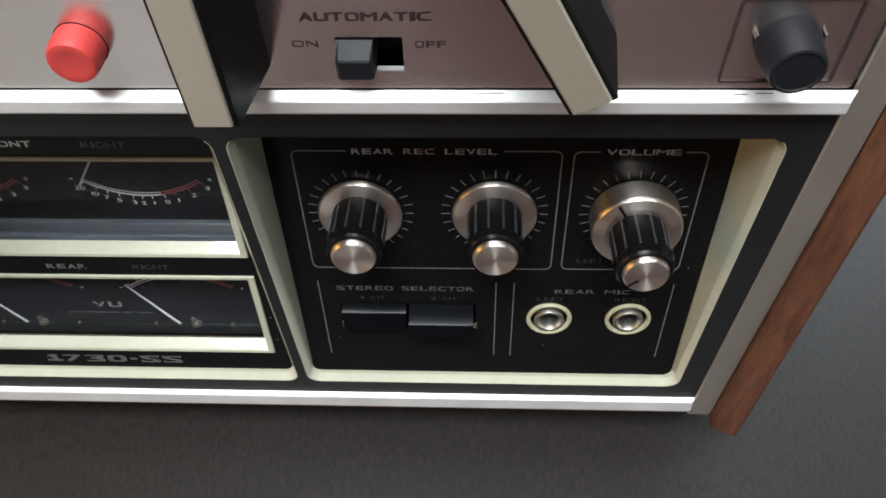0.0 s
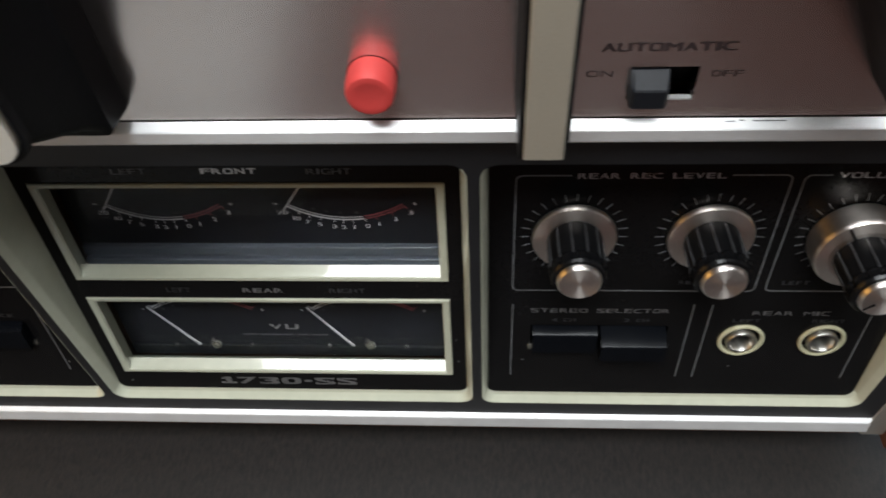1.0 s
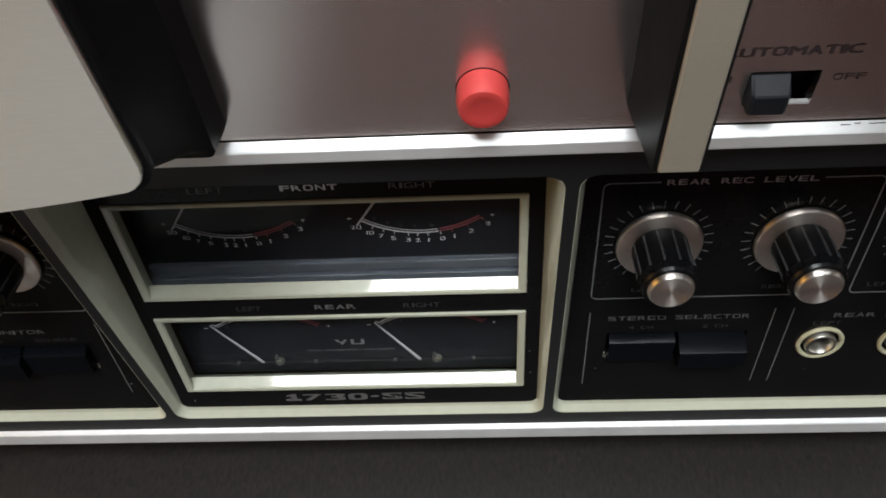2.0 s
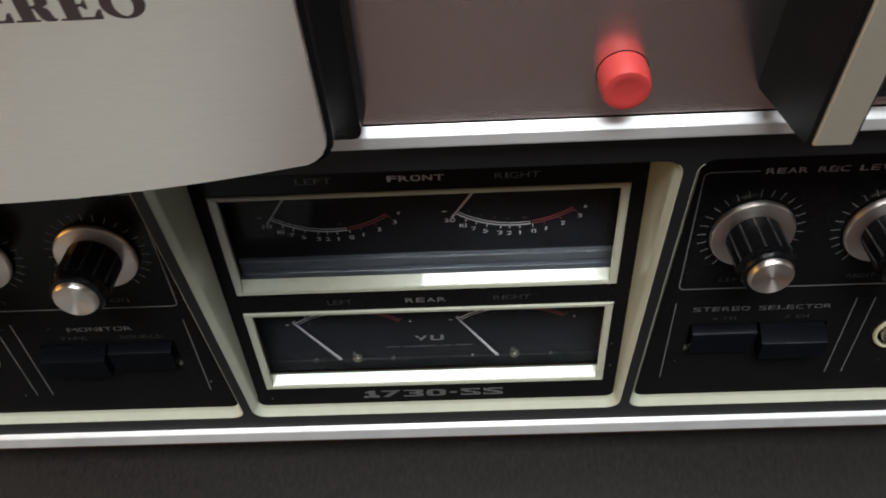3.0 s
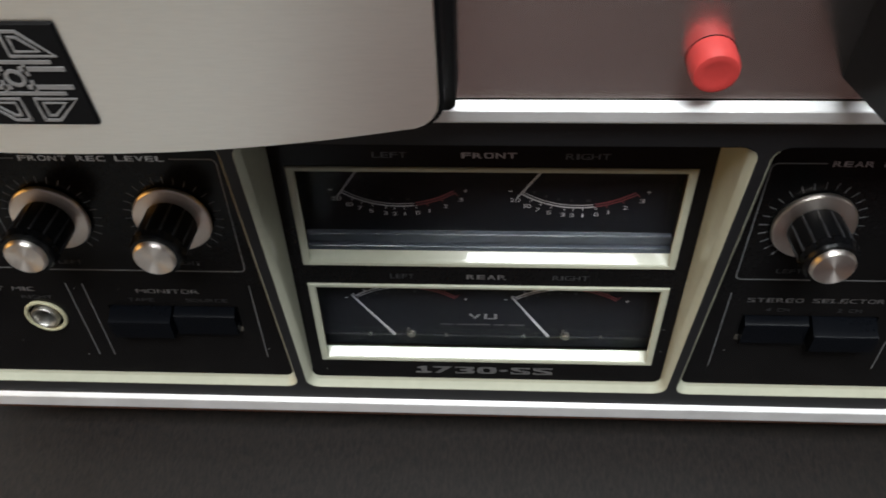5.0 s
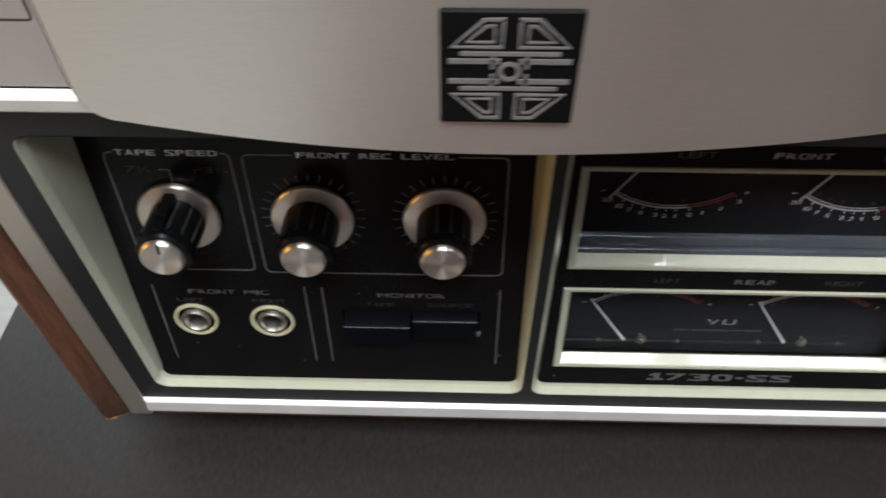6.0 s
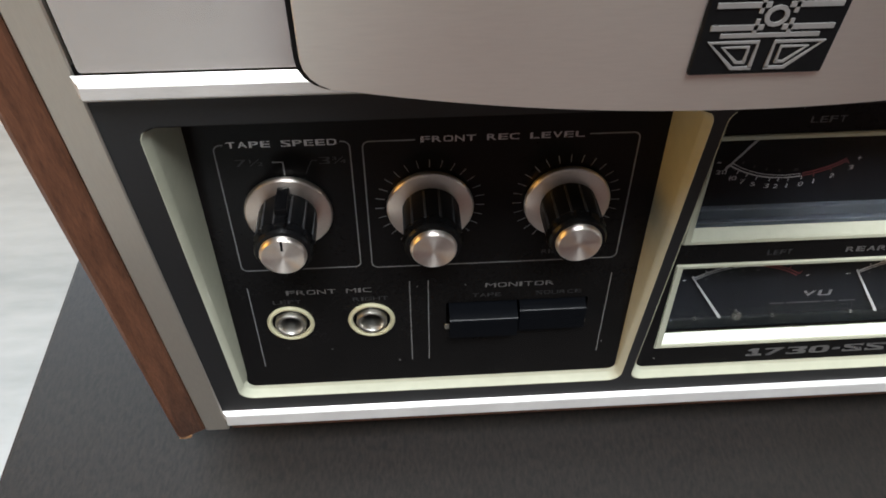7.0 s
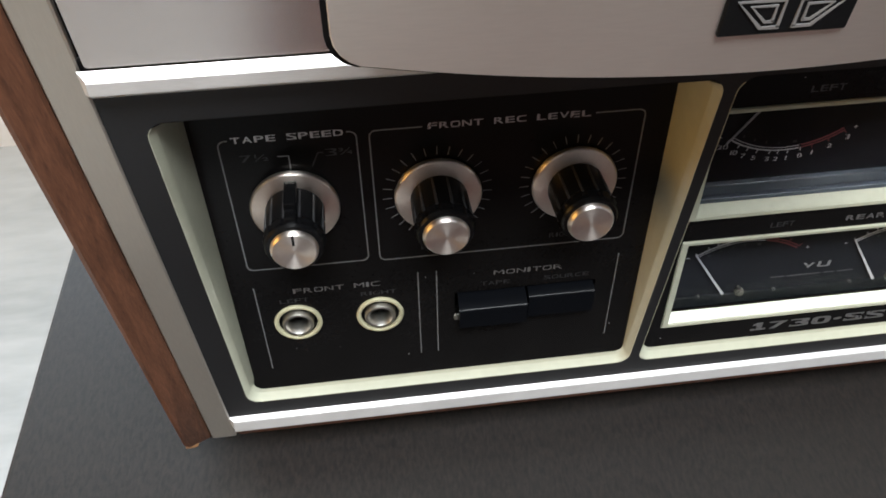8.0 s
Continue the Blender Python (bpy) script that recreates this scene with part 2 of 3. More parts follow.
def circle(cx, cy, r, n=32):
    return [(cx + r * math.cos(2 * math.pi * i / n), cy + r * math.sin(2 * math.pi * i / n)) for i in range(n)]


def loft(bm, loops, close_first=False, close_last=False):
    """Skin between rings of equally many points (x, y, z)."""
    rings = [[bm.verts.new(p) for p in loop] for loop in loops]
    for a, b in zip(rings, rings[1:]):
        for i in range(len(a)):
            j = (i + 1) % len(a)
            bm.faces.new((a[i], a[j], b[j], b[i]))
    if close_first:
        bm.faces.new(rings[0])
    if close_last:
        bm.faces.new(rings[-1])
    return bm


def prism(pts, z0, z1, bevel=0.0):
    """A flat outline (x, y) raised from z0 to z1, with a small chamfer at z1."""
    bm = bmesh.new()
    if not bevel:
        return loft(bm, [[(x, y, z) for x, y in pts] for z in (z0, z1)], True, True)
    cx, cy = sum(p[0] for p in pts) / len(pts), sum(p[1] for p in pts) / len(pts)
    n = len(pts)
    inner = []
    for i in range(n):
        (ax, ay), (bx, by), (x, y) = pts[i - 1], pts[(i + 1) % n], pts[i]
        d = Vector((by - ay, ax - bx)).normalized()
        if d.dot(Vector((cx - x, cy - y))) < 0:
            d = -d
        inner.append((x + d.x * bevel, y + d.y * bevel))
    return loft(bm, [[(x, y, z0) for x, y in pts], [(x, y, z1 - bevel) for x, y in pts], [(x, y, z1) for x, y in inner]], True, True)


def lathe(profile, n=48, flute=None):
    """Rings (r, z) turned round z; flute(angle, r, k) may change the radius of ring k."""
    bm = bmesh.new()
    loops = []
    for k, (r, z) in enumerate(profile):
        loop = []
        for i in range(n):
            a = 2 * math.pi * i / n
            q = flute(i, r, k) if flute else r
            loop.append((q * math.cos(a), q * math.sin(a), z))
        loops.append(loop)
    return loft(bm, loops, True, True)


def sheet(outer, holes, z, depth):
    """A sheet with holes cut through it, and the walls of the holes."""
    bm = bmesh.new()
    edges = []
    for loop in (outer, *holes):
        vs = [bm.verts.new((x, y, z)) for x, y in loop]
        edges += [bm.edges.new((vs[i], vs[(i + 1) % len(vs)])) for i in range(len(vs))]
    bmesh.ops.triangle_fill(bm, use_beauty=True, use_dissolve=False, edges=edges, normal=(0, 0, 1))
    ext = bmesh.ops.extrude_edge_only(bm, edges=edges)
    vs = [g for g in ext["geom"] if isinstance(g, bmesh.types.BMVert)]
    bmesh.ops.translate(bm, vec=(0, 0, -depth), verts=vs)
    return bm


def stroke(pts, w, z, h=0.00012, closed=False):
    """A thin raised line of width w along (x, y) points."""
    bm = bmesh.new()
    n = len(pts)
    L, R = [], []
    for i in range(n):
        a = Vector(pts[i - 1]) if (i or closed) else Vector(pts[0])
        b = Vector(pts[(i + 1) % n]) if (i < n - 1 or closed) else Vector(pts[-1])
        d = (b - a).normalized()
        s = Vector((-d.y, d.x)) * w / 2
        L.append(Vector(pts[i]) + s)
        R.append(Vector(pts[i]) - s)
    ring = lambda i: [(L[i].x, L[i].y, z), (L[i].x, L[i].y, z + h), (R[i].x, R[i].y, z + h), (R[i].x, R[i].y, z)]
    loops = [ring(i) for i in range(n)] + ([ring(0)] if closed else [])
    return loft(bm, loops, not closed, not closed)


GLYPHS = {}
NARROW = {"I": 0.34, "1": 0.30, "·": 0.42, "+": 0.7, "-": 0.7, "M": 1.2, "½": 1.25, "¾": 1.25}


def glyph(ch, weight):
    """The outline of one letter of the built-in font, filled, within -1 to 1 both ways; round letters are drawn squarer."""
    if (ch, weight) not in GLYPHS:
        cu = bpy.data.curves.new("letter", "FONT")
        cu.body, cu.size, cu.offset, cu.resolution_u = ch, 1.0, weight, 5
        tmp = new("type_sample", cu)
        me = bpy.data.meshes.new_from_object(tmp.evaluated_get(bpy.context.evaluated_depsgraph_get()))
        bpy.data.objects.remove(tmp)
        bpy.data.curves.remove(cu)
        co = np.array([v.co[:2] for v in me.vertices])
        lo, hi = co.min(0), co.max(0)
        co = (co - lo) / np.maximum(hi - lo, 1e-6) * 2 - 1
        if ch in "OCGQS03689DU":
            pull = co.copy()
            if ch == "D":
                pull[:, 0] = np.maximum(pull[:, 0], 0)
            if ch == "U":
                pull[:, 1] = np.minimum(pull[:, 1], 0)
            long, most = np.hypot(*pull.T), np.abs(pull).max(1)
            grow = (np.maximum(long, 1e-6) / np.maximum(most, 1e-6)) ** 0.62
            co = np.where(pull == co, co * grow[:, None], co)
            co = np.clip(co, -1, 1)
        GLYPHS[ch, weight] = co, [tuple(p.vertices) for p in me.polygons]
        bpy.data.meshes.remove(me)
    return GLYPHS[ch, weight]


def lettering(name, words, x0, x1, y, height, parent, material, m, weight=0.0, label="", h=0.0001, stretch=0.0, bold=0.0):
    """Raised print of the words in wide letters between x0 and x1, on the line y."""
    gap, blank = 0.20, 0.75
    cells = [blank if ch == " " else NARROW.get(ch, 1.0) for ch in words]
    total = sum(cells) + gap * (len(words) - 1)
    unit = (x1 - x0) / total
    if stretch:
        unit = height * stretch
        x0 = (x0 + x1 - unit * total) / 2
    verts, faces, x = [], [], x0
    for ch, cell in zip(words, cells):
        if ch != " ":
            co, polys = glyph(ch, weight)
            w, tall, foot = cell * unit, height, y
            if ch == "·":
                tall, foot = height * 0.3, y + height * 0.35
            for k in range(2 if bold else 1):
                n = len(verts)
                verts += [(x + (a + 1) / 2 * w + k * bold, foot + (b + 1) / 2 * tall + k * bold * 0.3, h + k * 0.00002) for a, b in co]
                faces += [tuple(n + q for q in p) for p in polys]
        x += (cell + gap) * unit
    me = bpy.data.meshes.new(name)
    me.from_pydata(verts, [], faces)
    me.materials.append(material)
    ob = new(name, me)
    ob.parent = parent
    ob.matrix_basis = m
    return tagged(ob, label)


# ---- the room ----
DESK_TURN = pose(0, 0, 0, 0, 0, -2.4)


def room():
    # Walls and ceiling are unseen; their tones are set to shape the bounce light.
    for name, x0, x1, y0, y1, z0, z1, mt, label in (
        ("floor", -3.2, 2.6, -2.4, 1.12, -0.80, -0.74, M_FLOOR, "white floor with soft wavy grey grain"),
        ("ceiling", -3.2, 2.6, -2.4, 1.12, 1.76, 1.82, M_CEIL, "unseen ceiling, grey to limit the bounce light"),
        ("wall_south", -3.2, 2.6, -2.4, -2.34, -0.74, 1.76, M_FAR, "unseen wall, dark grey to keep front light low"),
        ("wall_east", 2.54, 2.6, -2.34, 1.06, -0.74, 1.76, M_SIDE, "unseen side wall, light grey to bounce light back"),
        ("wall_west", -3.2, -3.14, -2.34, 1.06, -0.74, 1.76, M_WARM_BOUNCE, "unseen side wall, ochre for warm bounce light"),
    ):
        tagged(part(name, boxed(x0, x1, y0, y1, z0, z1), mt), label, kind="structure")


def north_wall():
    """The unseen wall behind the desk, opened for the added daylight fill."""
    bm = bmesh.new()
    for x0, x1, z0, z1 in ((-3.2, -1.71, -0.74, 1.76), (1.51, 2.6, -0.74, 1.76), (-1.71, 1.51, -0.74, 0.295), (-1.71, 1.51, 1.505, 1.76)):
        box(bm, x0, x1, 1.06, 1.12, z0, z1)
    tagged(part("wall_north", bm, M_WALL), "unseen pale wall opened for the added daylight fill", kind="structure")


def rug():
    """An unseen dark red sheet before the desk, added for the front plate to mirror."""
    r = part("rug", boxed(-0.36, 1.60, -2.2, -0.10, -0.74, -0.732, bevel=0.002), M_MIRROR_RED)
    tagged(r, "unseen dark red sheet added for the plate to mirror", "rug")
    for y in (-2.17, -0.13):
        part("border", boxed(-0.35, 1.59, y - 0.015, y + 0.015, -0.733, -0.7305, bevel=0.001), M_MIRROR_BLACK, r, "near black end band of the unseen sheet")


def desk():
    d = empty("desk", "dark brown wood-grain laminate desk carrying the tape deck", "desk", m=DESK_TURN)
    part("desktop", boxed(-0.287, 1.15, -0.16, 0.36, -0.028, 0, bevel=0.0015, seg=2), M_DESK, d)
    for x in (-0.262, 1.1):
        part("side_panel", boxed(x - 0.012, x + 0.012, -0.13, 0.34, -0.74, -0.028, bevel=0.001), M_DESK, d)
    part("back_panel", boxed(-0.25, 1.088, 0.30, 0.318, -0.5, -0.028, bevel=0.001), M_DESK, d)
    return d


room()
north_wall()
rug()
desk()

# ---- the tape deck ----
deck = empty("tape_deck", "vintage silver and black reel tape deck with walnut sides", "tape deck")


def cabinet():
    part("cabinet_shell", boxed(-0.2095, 0.2095, 0.026, 0.226, 0.021, 0.444, bevel=0.002), M_WOOD, deck)
    part("base_rail", boxed(-0.2015, 0.2015, -0.0002, 0.024, 0.0172, 0.0238, bevel=0.0006), M_WOOD, deck, "reddish brown wooden base rail")
    for s in (-1, 1):
        # board with a sloping nose along its front edge
        prof = [(0.2102, 0.226), (0.2102, -0.0012), (0.2108, -0.0020), (0.2160, -0.0042), (0.2175, -0.0046), (0.2188, -0.0040), (0.2196, -0.0022), (0.2199, 0.0010), (0.2200, 0.226)]
        bm = bmesh.new()
        # the board on one side has come loose and stands forward at its foot
        loose = lambda z: -0.0042 * max(0.0, 1 - (z - 0.017) / 0.16) if s > 0 else 0.0
        rings = [[(s * x, y + loose(z) * (y < 0.1) + (dy if y < 0.1 else 0), z) for x, y in prof] for z, dy in
                 ((0.0182 if s < 0 else 0.0164, 0.0030 if s < 0 else 0.0006), (0.0190 if s < 0 else 0.0172, 0.0010 if s < 0 else 0.0), (0.0212, 0.0), (0.06, 0.0), (0.11, 0.0), (0.16, 0.0), (0.177, 0.0), (0.4455, 0.0))]
        loft(bm, rings, True, True)
        side = part("side_board", bm, M_WOOD, deck, "walnut veneered side board", smooth=25)
        part("side_strip", boxed(s * 0.2058 - 0.0041, s * 0.2058 + 0.0041, -0.0016, 0.03, 0.0192, 0.444, bevel=0.0004), M_STRIP, deck, "satin aluminium upright strip")
        if s < 0:
            part("chip", prism([(-0.2190, 0.0183), (-0.2175, 0.0178), (-0.2150, 0.0186), (-0.2142, 0.0202), (-0.2160, 0.0190), (-0.2185, 0.0189)], 0.0022, 0.0036), M_RAW, side, "pale chipped veneer edge", m=FRONT)
        for y in (0.03, 0.2):
            part("foot", lathe([(0.011, 0.0), (0.012, 0.001), (0.012, 0.0185), (0.010, 0.021)], 20), M_RUBBER, deck, "black rubber foot", m=at(s * 0.18, y))


OPENINGS = ((-0.1940, -0.0668), (-0.0636, 0.0636), (0.0668, 0.1940))
Z0, Z1 = 0.0394, 0.1580
INNER = ((-0.1907, -0.0690), (-0.0612, 0.0612), (0.0690, 0.1907))
V0, V1 = 0.0040, 0.1160


def bezel():
    outer = [(-0.2022, 0.0290), (0.2022, 0.0290), (0.2022, 0.1680), (-0.2022, 0.1680)]
    holes = [rrect(a, b, Z0, Z1, 0.0045) for a, b in OPENINGS]
    part("bezel", sheet(outer, holes, 0.001, 0.0006), M_BEZEL, deck, "black painted front bezel with three openings", m=FRONT)
    for (a, b), (c, d) in zip(OPENINGS, INNER):
        bm = bmesh.new()
        lip = [(x, -0.00106, z) for x, z in rrect(a, b, Z0, Z1, 0.0045)]
        lip1 = [(x, -0.00104, z) for x, z in rrect(a + 0.00015, b - 0.00015, Z0 + 0.0004, Z1 - 0.0002, 0.0044)]
        mid = [(x, 0.0010, z) for x, z in rrect(a + 0.0015, b - 0.0015, Z0 + 0.0018, Z1 - 0.0012, 0.0036)]
        mid1 = [(x, 0.0013, z) for x, z in rrect(a + 0.0016, b - 0.0016, Z0 + 0.0021, Z1 - 0.0014, 0.0035)]
        inn = [tuple(PANEL @ Vector((x, v, -0.0004))) for x, v in rrect(c, d, V0, V1, 0.0028)]
        back = [(x, -0.0002, z) for x, z in rrect(a, b, Z0, Z1, 0.0045)]
        loft(bm, [back, lip, lip1, mid, mid1, inn])
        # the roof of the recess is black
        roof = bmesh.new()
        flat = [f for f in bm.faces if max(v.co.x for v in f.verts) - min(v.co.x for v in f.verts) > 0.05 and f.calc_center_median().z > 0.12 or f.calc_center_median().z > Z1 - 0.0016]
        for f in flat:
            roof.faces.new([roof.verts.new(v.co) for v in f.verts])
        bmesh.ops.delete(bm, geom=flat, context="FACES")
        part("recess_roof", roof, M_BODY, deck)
        part("recess_liner", bm, M_CREAM, deck, "aged cream plastic recess surround", smooth=18)


def trims():
    # ridge profile (forward, z) of the bright rails
    def rail(name, x, foot, ridge, top, z0, label):
        prof = [(top[0], z0), (foot[0] + 0.0012, z0), (foot[0], foot[1] - 0.0002), (foot[0], foot[1] + 0.0002), (ridge[0] - 0.0001, ridge[1] - 0.0002), (ridge[0] + 0.0002, ridge[1] + 0.0001), top]
        front = foot[0]
        bm = bmesh.new()
        e = 0.0016
        rings = []
        for px, k in ((-x, 1), (x, -1)):
            rings.append([(px + k * e * (0 if y > front + 0.0022 else 1), y, z) for y, z in prof])
        loft(bm, rings, True, True)
        part(name, bm, M_TRIM, deck, label)
    rail("lower_rail", 0.2022, (-0.0040, 0.0268), (-0.0026, 0.0305), (-0.0009, 0.0316), 0.0248, "bright polished aluminium lower rail")
    rail("upper_rail", 0.2022, (-0.0046, 0.1687), (-0.0041, 0.1714), (-0.0021, 0.1728), 0.1672, "bright polished aluminium upper rail")
    # solid black strip in place of the shade between plate and rail
    part("shadow_gap", boxed(-0.2022, 0.2022, -0.0011, 0.004, 0.168, 0.1745), M_BODY, deck)


def upper_plate():
    holes = [rrect(0.0964, 0.1098, 0.1779, 0.1862, 0.0004, 2)]
    part("upper_plate", sheet(rrect(-0.2004, 0.2004, 0.1733, 0.4425, 0.0008, 2), holes, 0.002, 0.003), M_ALU, deck, "brushed aluminium upper front plate", m=FRONT)
    # solid black strips in place of the shade in the side gaps
    for s in (-1, 1):
        part("side_gap", boxed(s * 0.2009 - 0.0011, s * 0.2009 + 0.0011, 0.0002, 0.004, 0.1733, 0.4425), M_BODY, deck, "black strip in place of the shade in the side gap")


def scuffs():
    for x0, x1, y in ((0.1175, 0.1196, -0.0027), (0.1203, 0.1215, -0.0025), (0.1232, 0.1300, -0.0026), (0.1770, 0.1800, -0.0028), (0.1815, 0.1850, -0.0026)):
        z = 0.1714 + (y + 0.0041) * 0.70
        part("scuff", boxed(x0, x1, y - 0.0001, y + 0.0001, z - 0.0004, z + 0.00004), M_DIM, deck, "dark worn scratch on the rail")


cabinet()
bezel()
trims()
upper_plate()
scuffs()


# ---- sloping control panels ----
def slope(u, v, n=0.0):
    return PANEL @ at(u, v, n)


SLOTS = (((-0.1258, -0.0822), (0.0272, 0.0388)), ((0.0822, 0.1248), (0.0272, 0.0388)))
JACKS = ((-0.1733, 0.0333), (-0.1487, 0.0332), (0.1480, 0.0326), (0.1727, 0.0328))


def panels():
    made = []
    for k, (c, d) in enumerate(INNER):
        e = 0.0005
        outer = rrect(c - e, d + e, V0 - e, V1 + 0.002, 0.003)
        if k == 1:
            holes = [rrect(-0.0568, 0.0568, v0, v1, 0.0002, 1) for v0, v1 in METERS]
        else:
            (a, b), (v0, v1) = SLOTS[k // 2]
            holes = [rrect(a, b, v0, v1, 0.0003, 1)] + [circle(u, v, 0.0052) for u, v in JACKS if c < u < d]
        made.append(part("meter_panel" if k == 1 else "control_panel", sheet(outer, holes, 0, 0.004), M_BLACK, deck, "glossy black sloping panel with silver print", m=PANEL))
        if k != 1:
            part("slot_back", boxed(a - 0.001, b + 0.001, v0 - 0.001, v1 + 0.001, -0.0075, -0.0065), M_BODY, made[-1])
    return made


METERS = ((0.0131, 0.0506), (0.0588, 0.0964))
left_panel, meter_panel, right_panel = panels()
ID = Matrix()


def outline(parent, x0, x1, y0, y1, gap=None):
    """Rounded printed frame, open at the top where its title stands."""
    pts = rrect(x0, x1, y0, y1, 0.0018, 5)
    if gap:
        # start right of the title, run round the frame, end left of it
        k = 6 + 6
        top = pts[k:] + pts[:k]
        top = [(gap[0], y1)] + top + [(gap[1], y1)]
        part("printed_frame", stroke(top, 0.00032, 0, 0.00008), M_LINE, parent)
    else:
        part("printed_frame", stroke(pts, 0.00032, 0, 0.00008, True), M_LINE, parent)


def ticks(parent, u, v, r0, r1, a0, a1, count):
    for i in range(count):
        a = radians(a0 + (a1 - a0) * i / (count - 1))
        d = Vector((math.sin(a), math.cos(a)))
        p, q = Vector((u, v)) + d * r0, Vector((u, v)) + d * r1
        part("scale_mark", stroke([p, q], 0.00020, 0, 0.00008), M_LINE, parent)


def print_panels():
    L, R, C = left_panel, right_panel, meter_panel
    outline(L, -0.1843, -0.1504, 0.0556, 0.0988, (-0.1818, -0.1528))
    lettering("title", "TAPE SPEED", -0.1810, -0.1536, 0.0979, 0.0018, L, M_INK, ID, 0.012)
    outline(L, -0.1472, -0.0761, 0.0550, 0.0985, (-0.1338, -0.0893))
    lettering("title", "FRONT REC LEVEL", -0.1325, -0.0906, 0.0977, 0.0018, L, M_INK, ID, 0.012)
    outline(R, 0.0760, 0.1468, 0.0548, 0.0985, (0.0905, 0.1315))
    lettering("title", "REAR REC LEVEL", 0.0920, 0.1300, 0.0975, 0.0018, R, M_INK, ID, 0.012)
    outline(R, 0.1499, 0.1842, 0.0550, 0.0984, (0.1565, 0.1784))
    lettering("title", "VOLUME", 0.1580, 0.1769, 0.0975, 0.0018, R, M_INK, ID, 0.0, bold=0.00016)
    lettering("speed_label", "7½", -0.1797, -0.1727, 0.0922, 0.0021, L, M_DIM, ID, 0.0)
    lettering("speed_label", "3¾", -0.1585, -0.1517, 0.0922, 0.0021, L, M_DIM, ID, 0.0)
    part("speed_mark", stroke([(-0.1704, 0.0932), (-0.1677, 0.0931), (-0.1677, 0.0886)], 0.00034, 0, 0.00008), M_LINE, L)
    part("speed_mark", stroke([(-0.1590, 0.0933), (-0.1604, 0.0933), (-0.1622, 0.0893)], 0.0003, 0, 0.00008), M_DIM, L)
    for P, us in ((L, (-0.1841, -0.1367, -0.1312, -0.0763)), (R, (0.0763, 0.1309, 0.1364, 0.1843))):
        for u in us:
            part("divider_line", stroke([(u, 0.0132), (u, 0.0487)], 0.0003, 0, 0.00008), M_LINE, P)
    lettering("title", "FRONT MIC", -0.1732, -0.1481, 0.0451, 0.0018, L, M_INK, ID)
    lettering("jack_label", "LEFT", -0.1776, -0.1692, 0.0415, 0.0015, L, M_DIM, ID)
    lettering("jack_label", "RIGHT", -0.1538, -0.1433, 0.0415, 0.0015, L, M_DIM, ID)
    lettering("title", "MONITOR", -0.1141, -0.0933, 0.0448, 0.0018, L, M_INK, ID)
    lettering("key_label", "TAPE", -0.1179, -0.1091, 0.0409, 0.0015, L, M_DIM, ID)
    lettering("key_label", "SOURCE", -0.0985, -0.0846, 0.0409, 0.0015, L, M_DIM, ID)
    lettering("title", "STEREO", 0.0819, 0.0992, 0.0449, 0.0018, R, M_INK, ID, 0.006)
    lettering("title", "SELECTOR", 0.1020, 0.1241, 0.0449, 0.0018, R, M_INK, ID, 0.006)
    lettering("key_label", "4 CH", 0.0885, 0.0959, 0.0407, 0.0015, R, M_DIM, ID, 0.006)
    lettering("key_label", "2 CH", 0.1107, 0.1183, 0.0407, 0.0015, R, M_DIM, ID, 0.006)
    lettering("title", "REAR MIC", 0.1489, 0.1718, 0.0442, 0.0018, R, M_INK, ID)
    lettering("jack_label", "LEFT", 0.1437, 0.1520, 0.0409, 0.0015, R, M_DIM, ID)
    lettering("jack_label", "RIGHT", 0.1676, 0.1773, 0.0409, 0.0015, R, M_DIM, ID)
    for P, a, b in ((L, "LEFT", -0.1353), (R, "LEFT", 0.0874), (R, "LEFT", 0.1542), (L, "RIGHT", -0.0983), (R, "RIGHT", 0.1246), (R, "RIGHT", 0.1722)):
        lettering("knob_label", a, b, b + (0.0076 if a == "LEFT" else 0.0084), 0.0577, 0.0016, P, M_DIM, ID)
    # centre panel
    for words, a, b, v, mt in (("LEFT", -0.0322, -0.0227, 0.0992, M_GREY), ("FRONT", -0.0077, 0.0074, 0.0992, M_INK), ("RIGHT", 0.0207, 0.0327, 0.0990, M_GREY),
                               ("LEFT", -0.0303, -0.0229, 0.0529, M_DIM), ("REAR", -0.0064, 0.0060, 0.0529, M_INK), ("RIGHT", 0.0204, 0.0315, 0.0529, M_DIM)):
        lettering("meter_label", words, a, b, v + 0.0003, 0.0019, C, mt, ID, 0.02 if mt is M_INK else 0.0)
    lettering("model_label", "730·SS", -0.0182, 0.0233, 0.0064, 0.0036, C, M_INK, ID, 0.02, bold=0.0003)
    # the leading figure one, with a flag and a slab foot
    one = [(0, 0), (5.4, 0), (5.4, 0.75), (3.9, 0.75), (3.9, 3.6), (2.2, 3.6), (0.5, 2.9), (0.5, 2.3), (1.9, 2.5), (1.9, 0.75), (0, 0.75)]
    part("model_label", prism([(-0.0243 + x * mm, 0.0064 + y * mm) for x, y in one], 0, 0.0001), M_INK, C)


print_panels()


# ---- knobs ----
KNOB_V = 0.0775


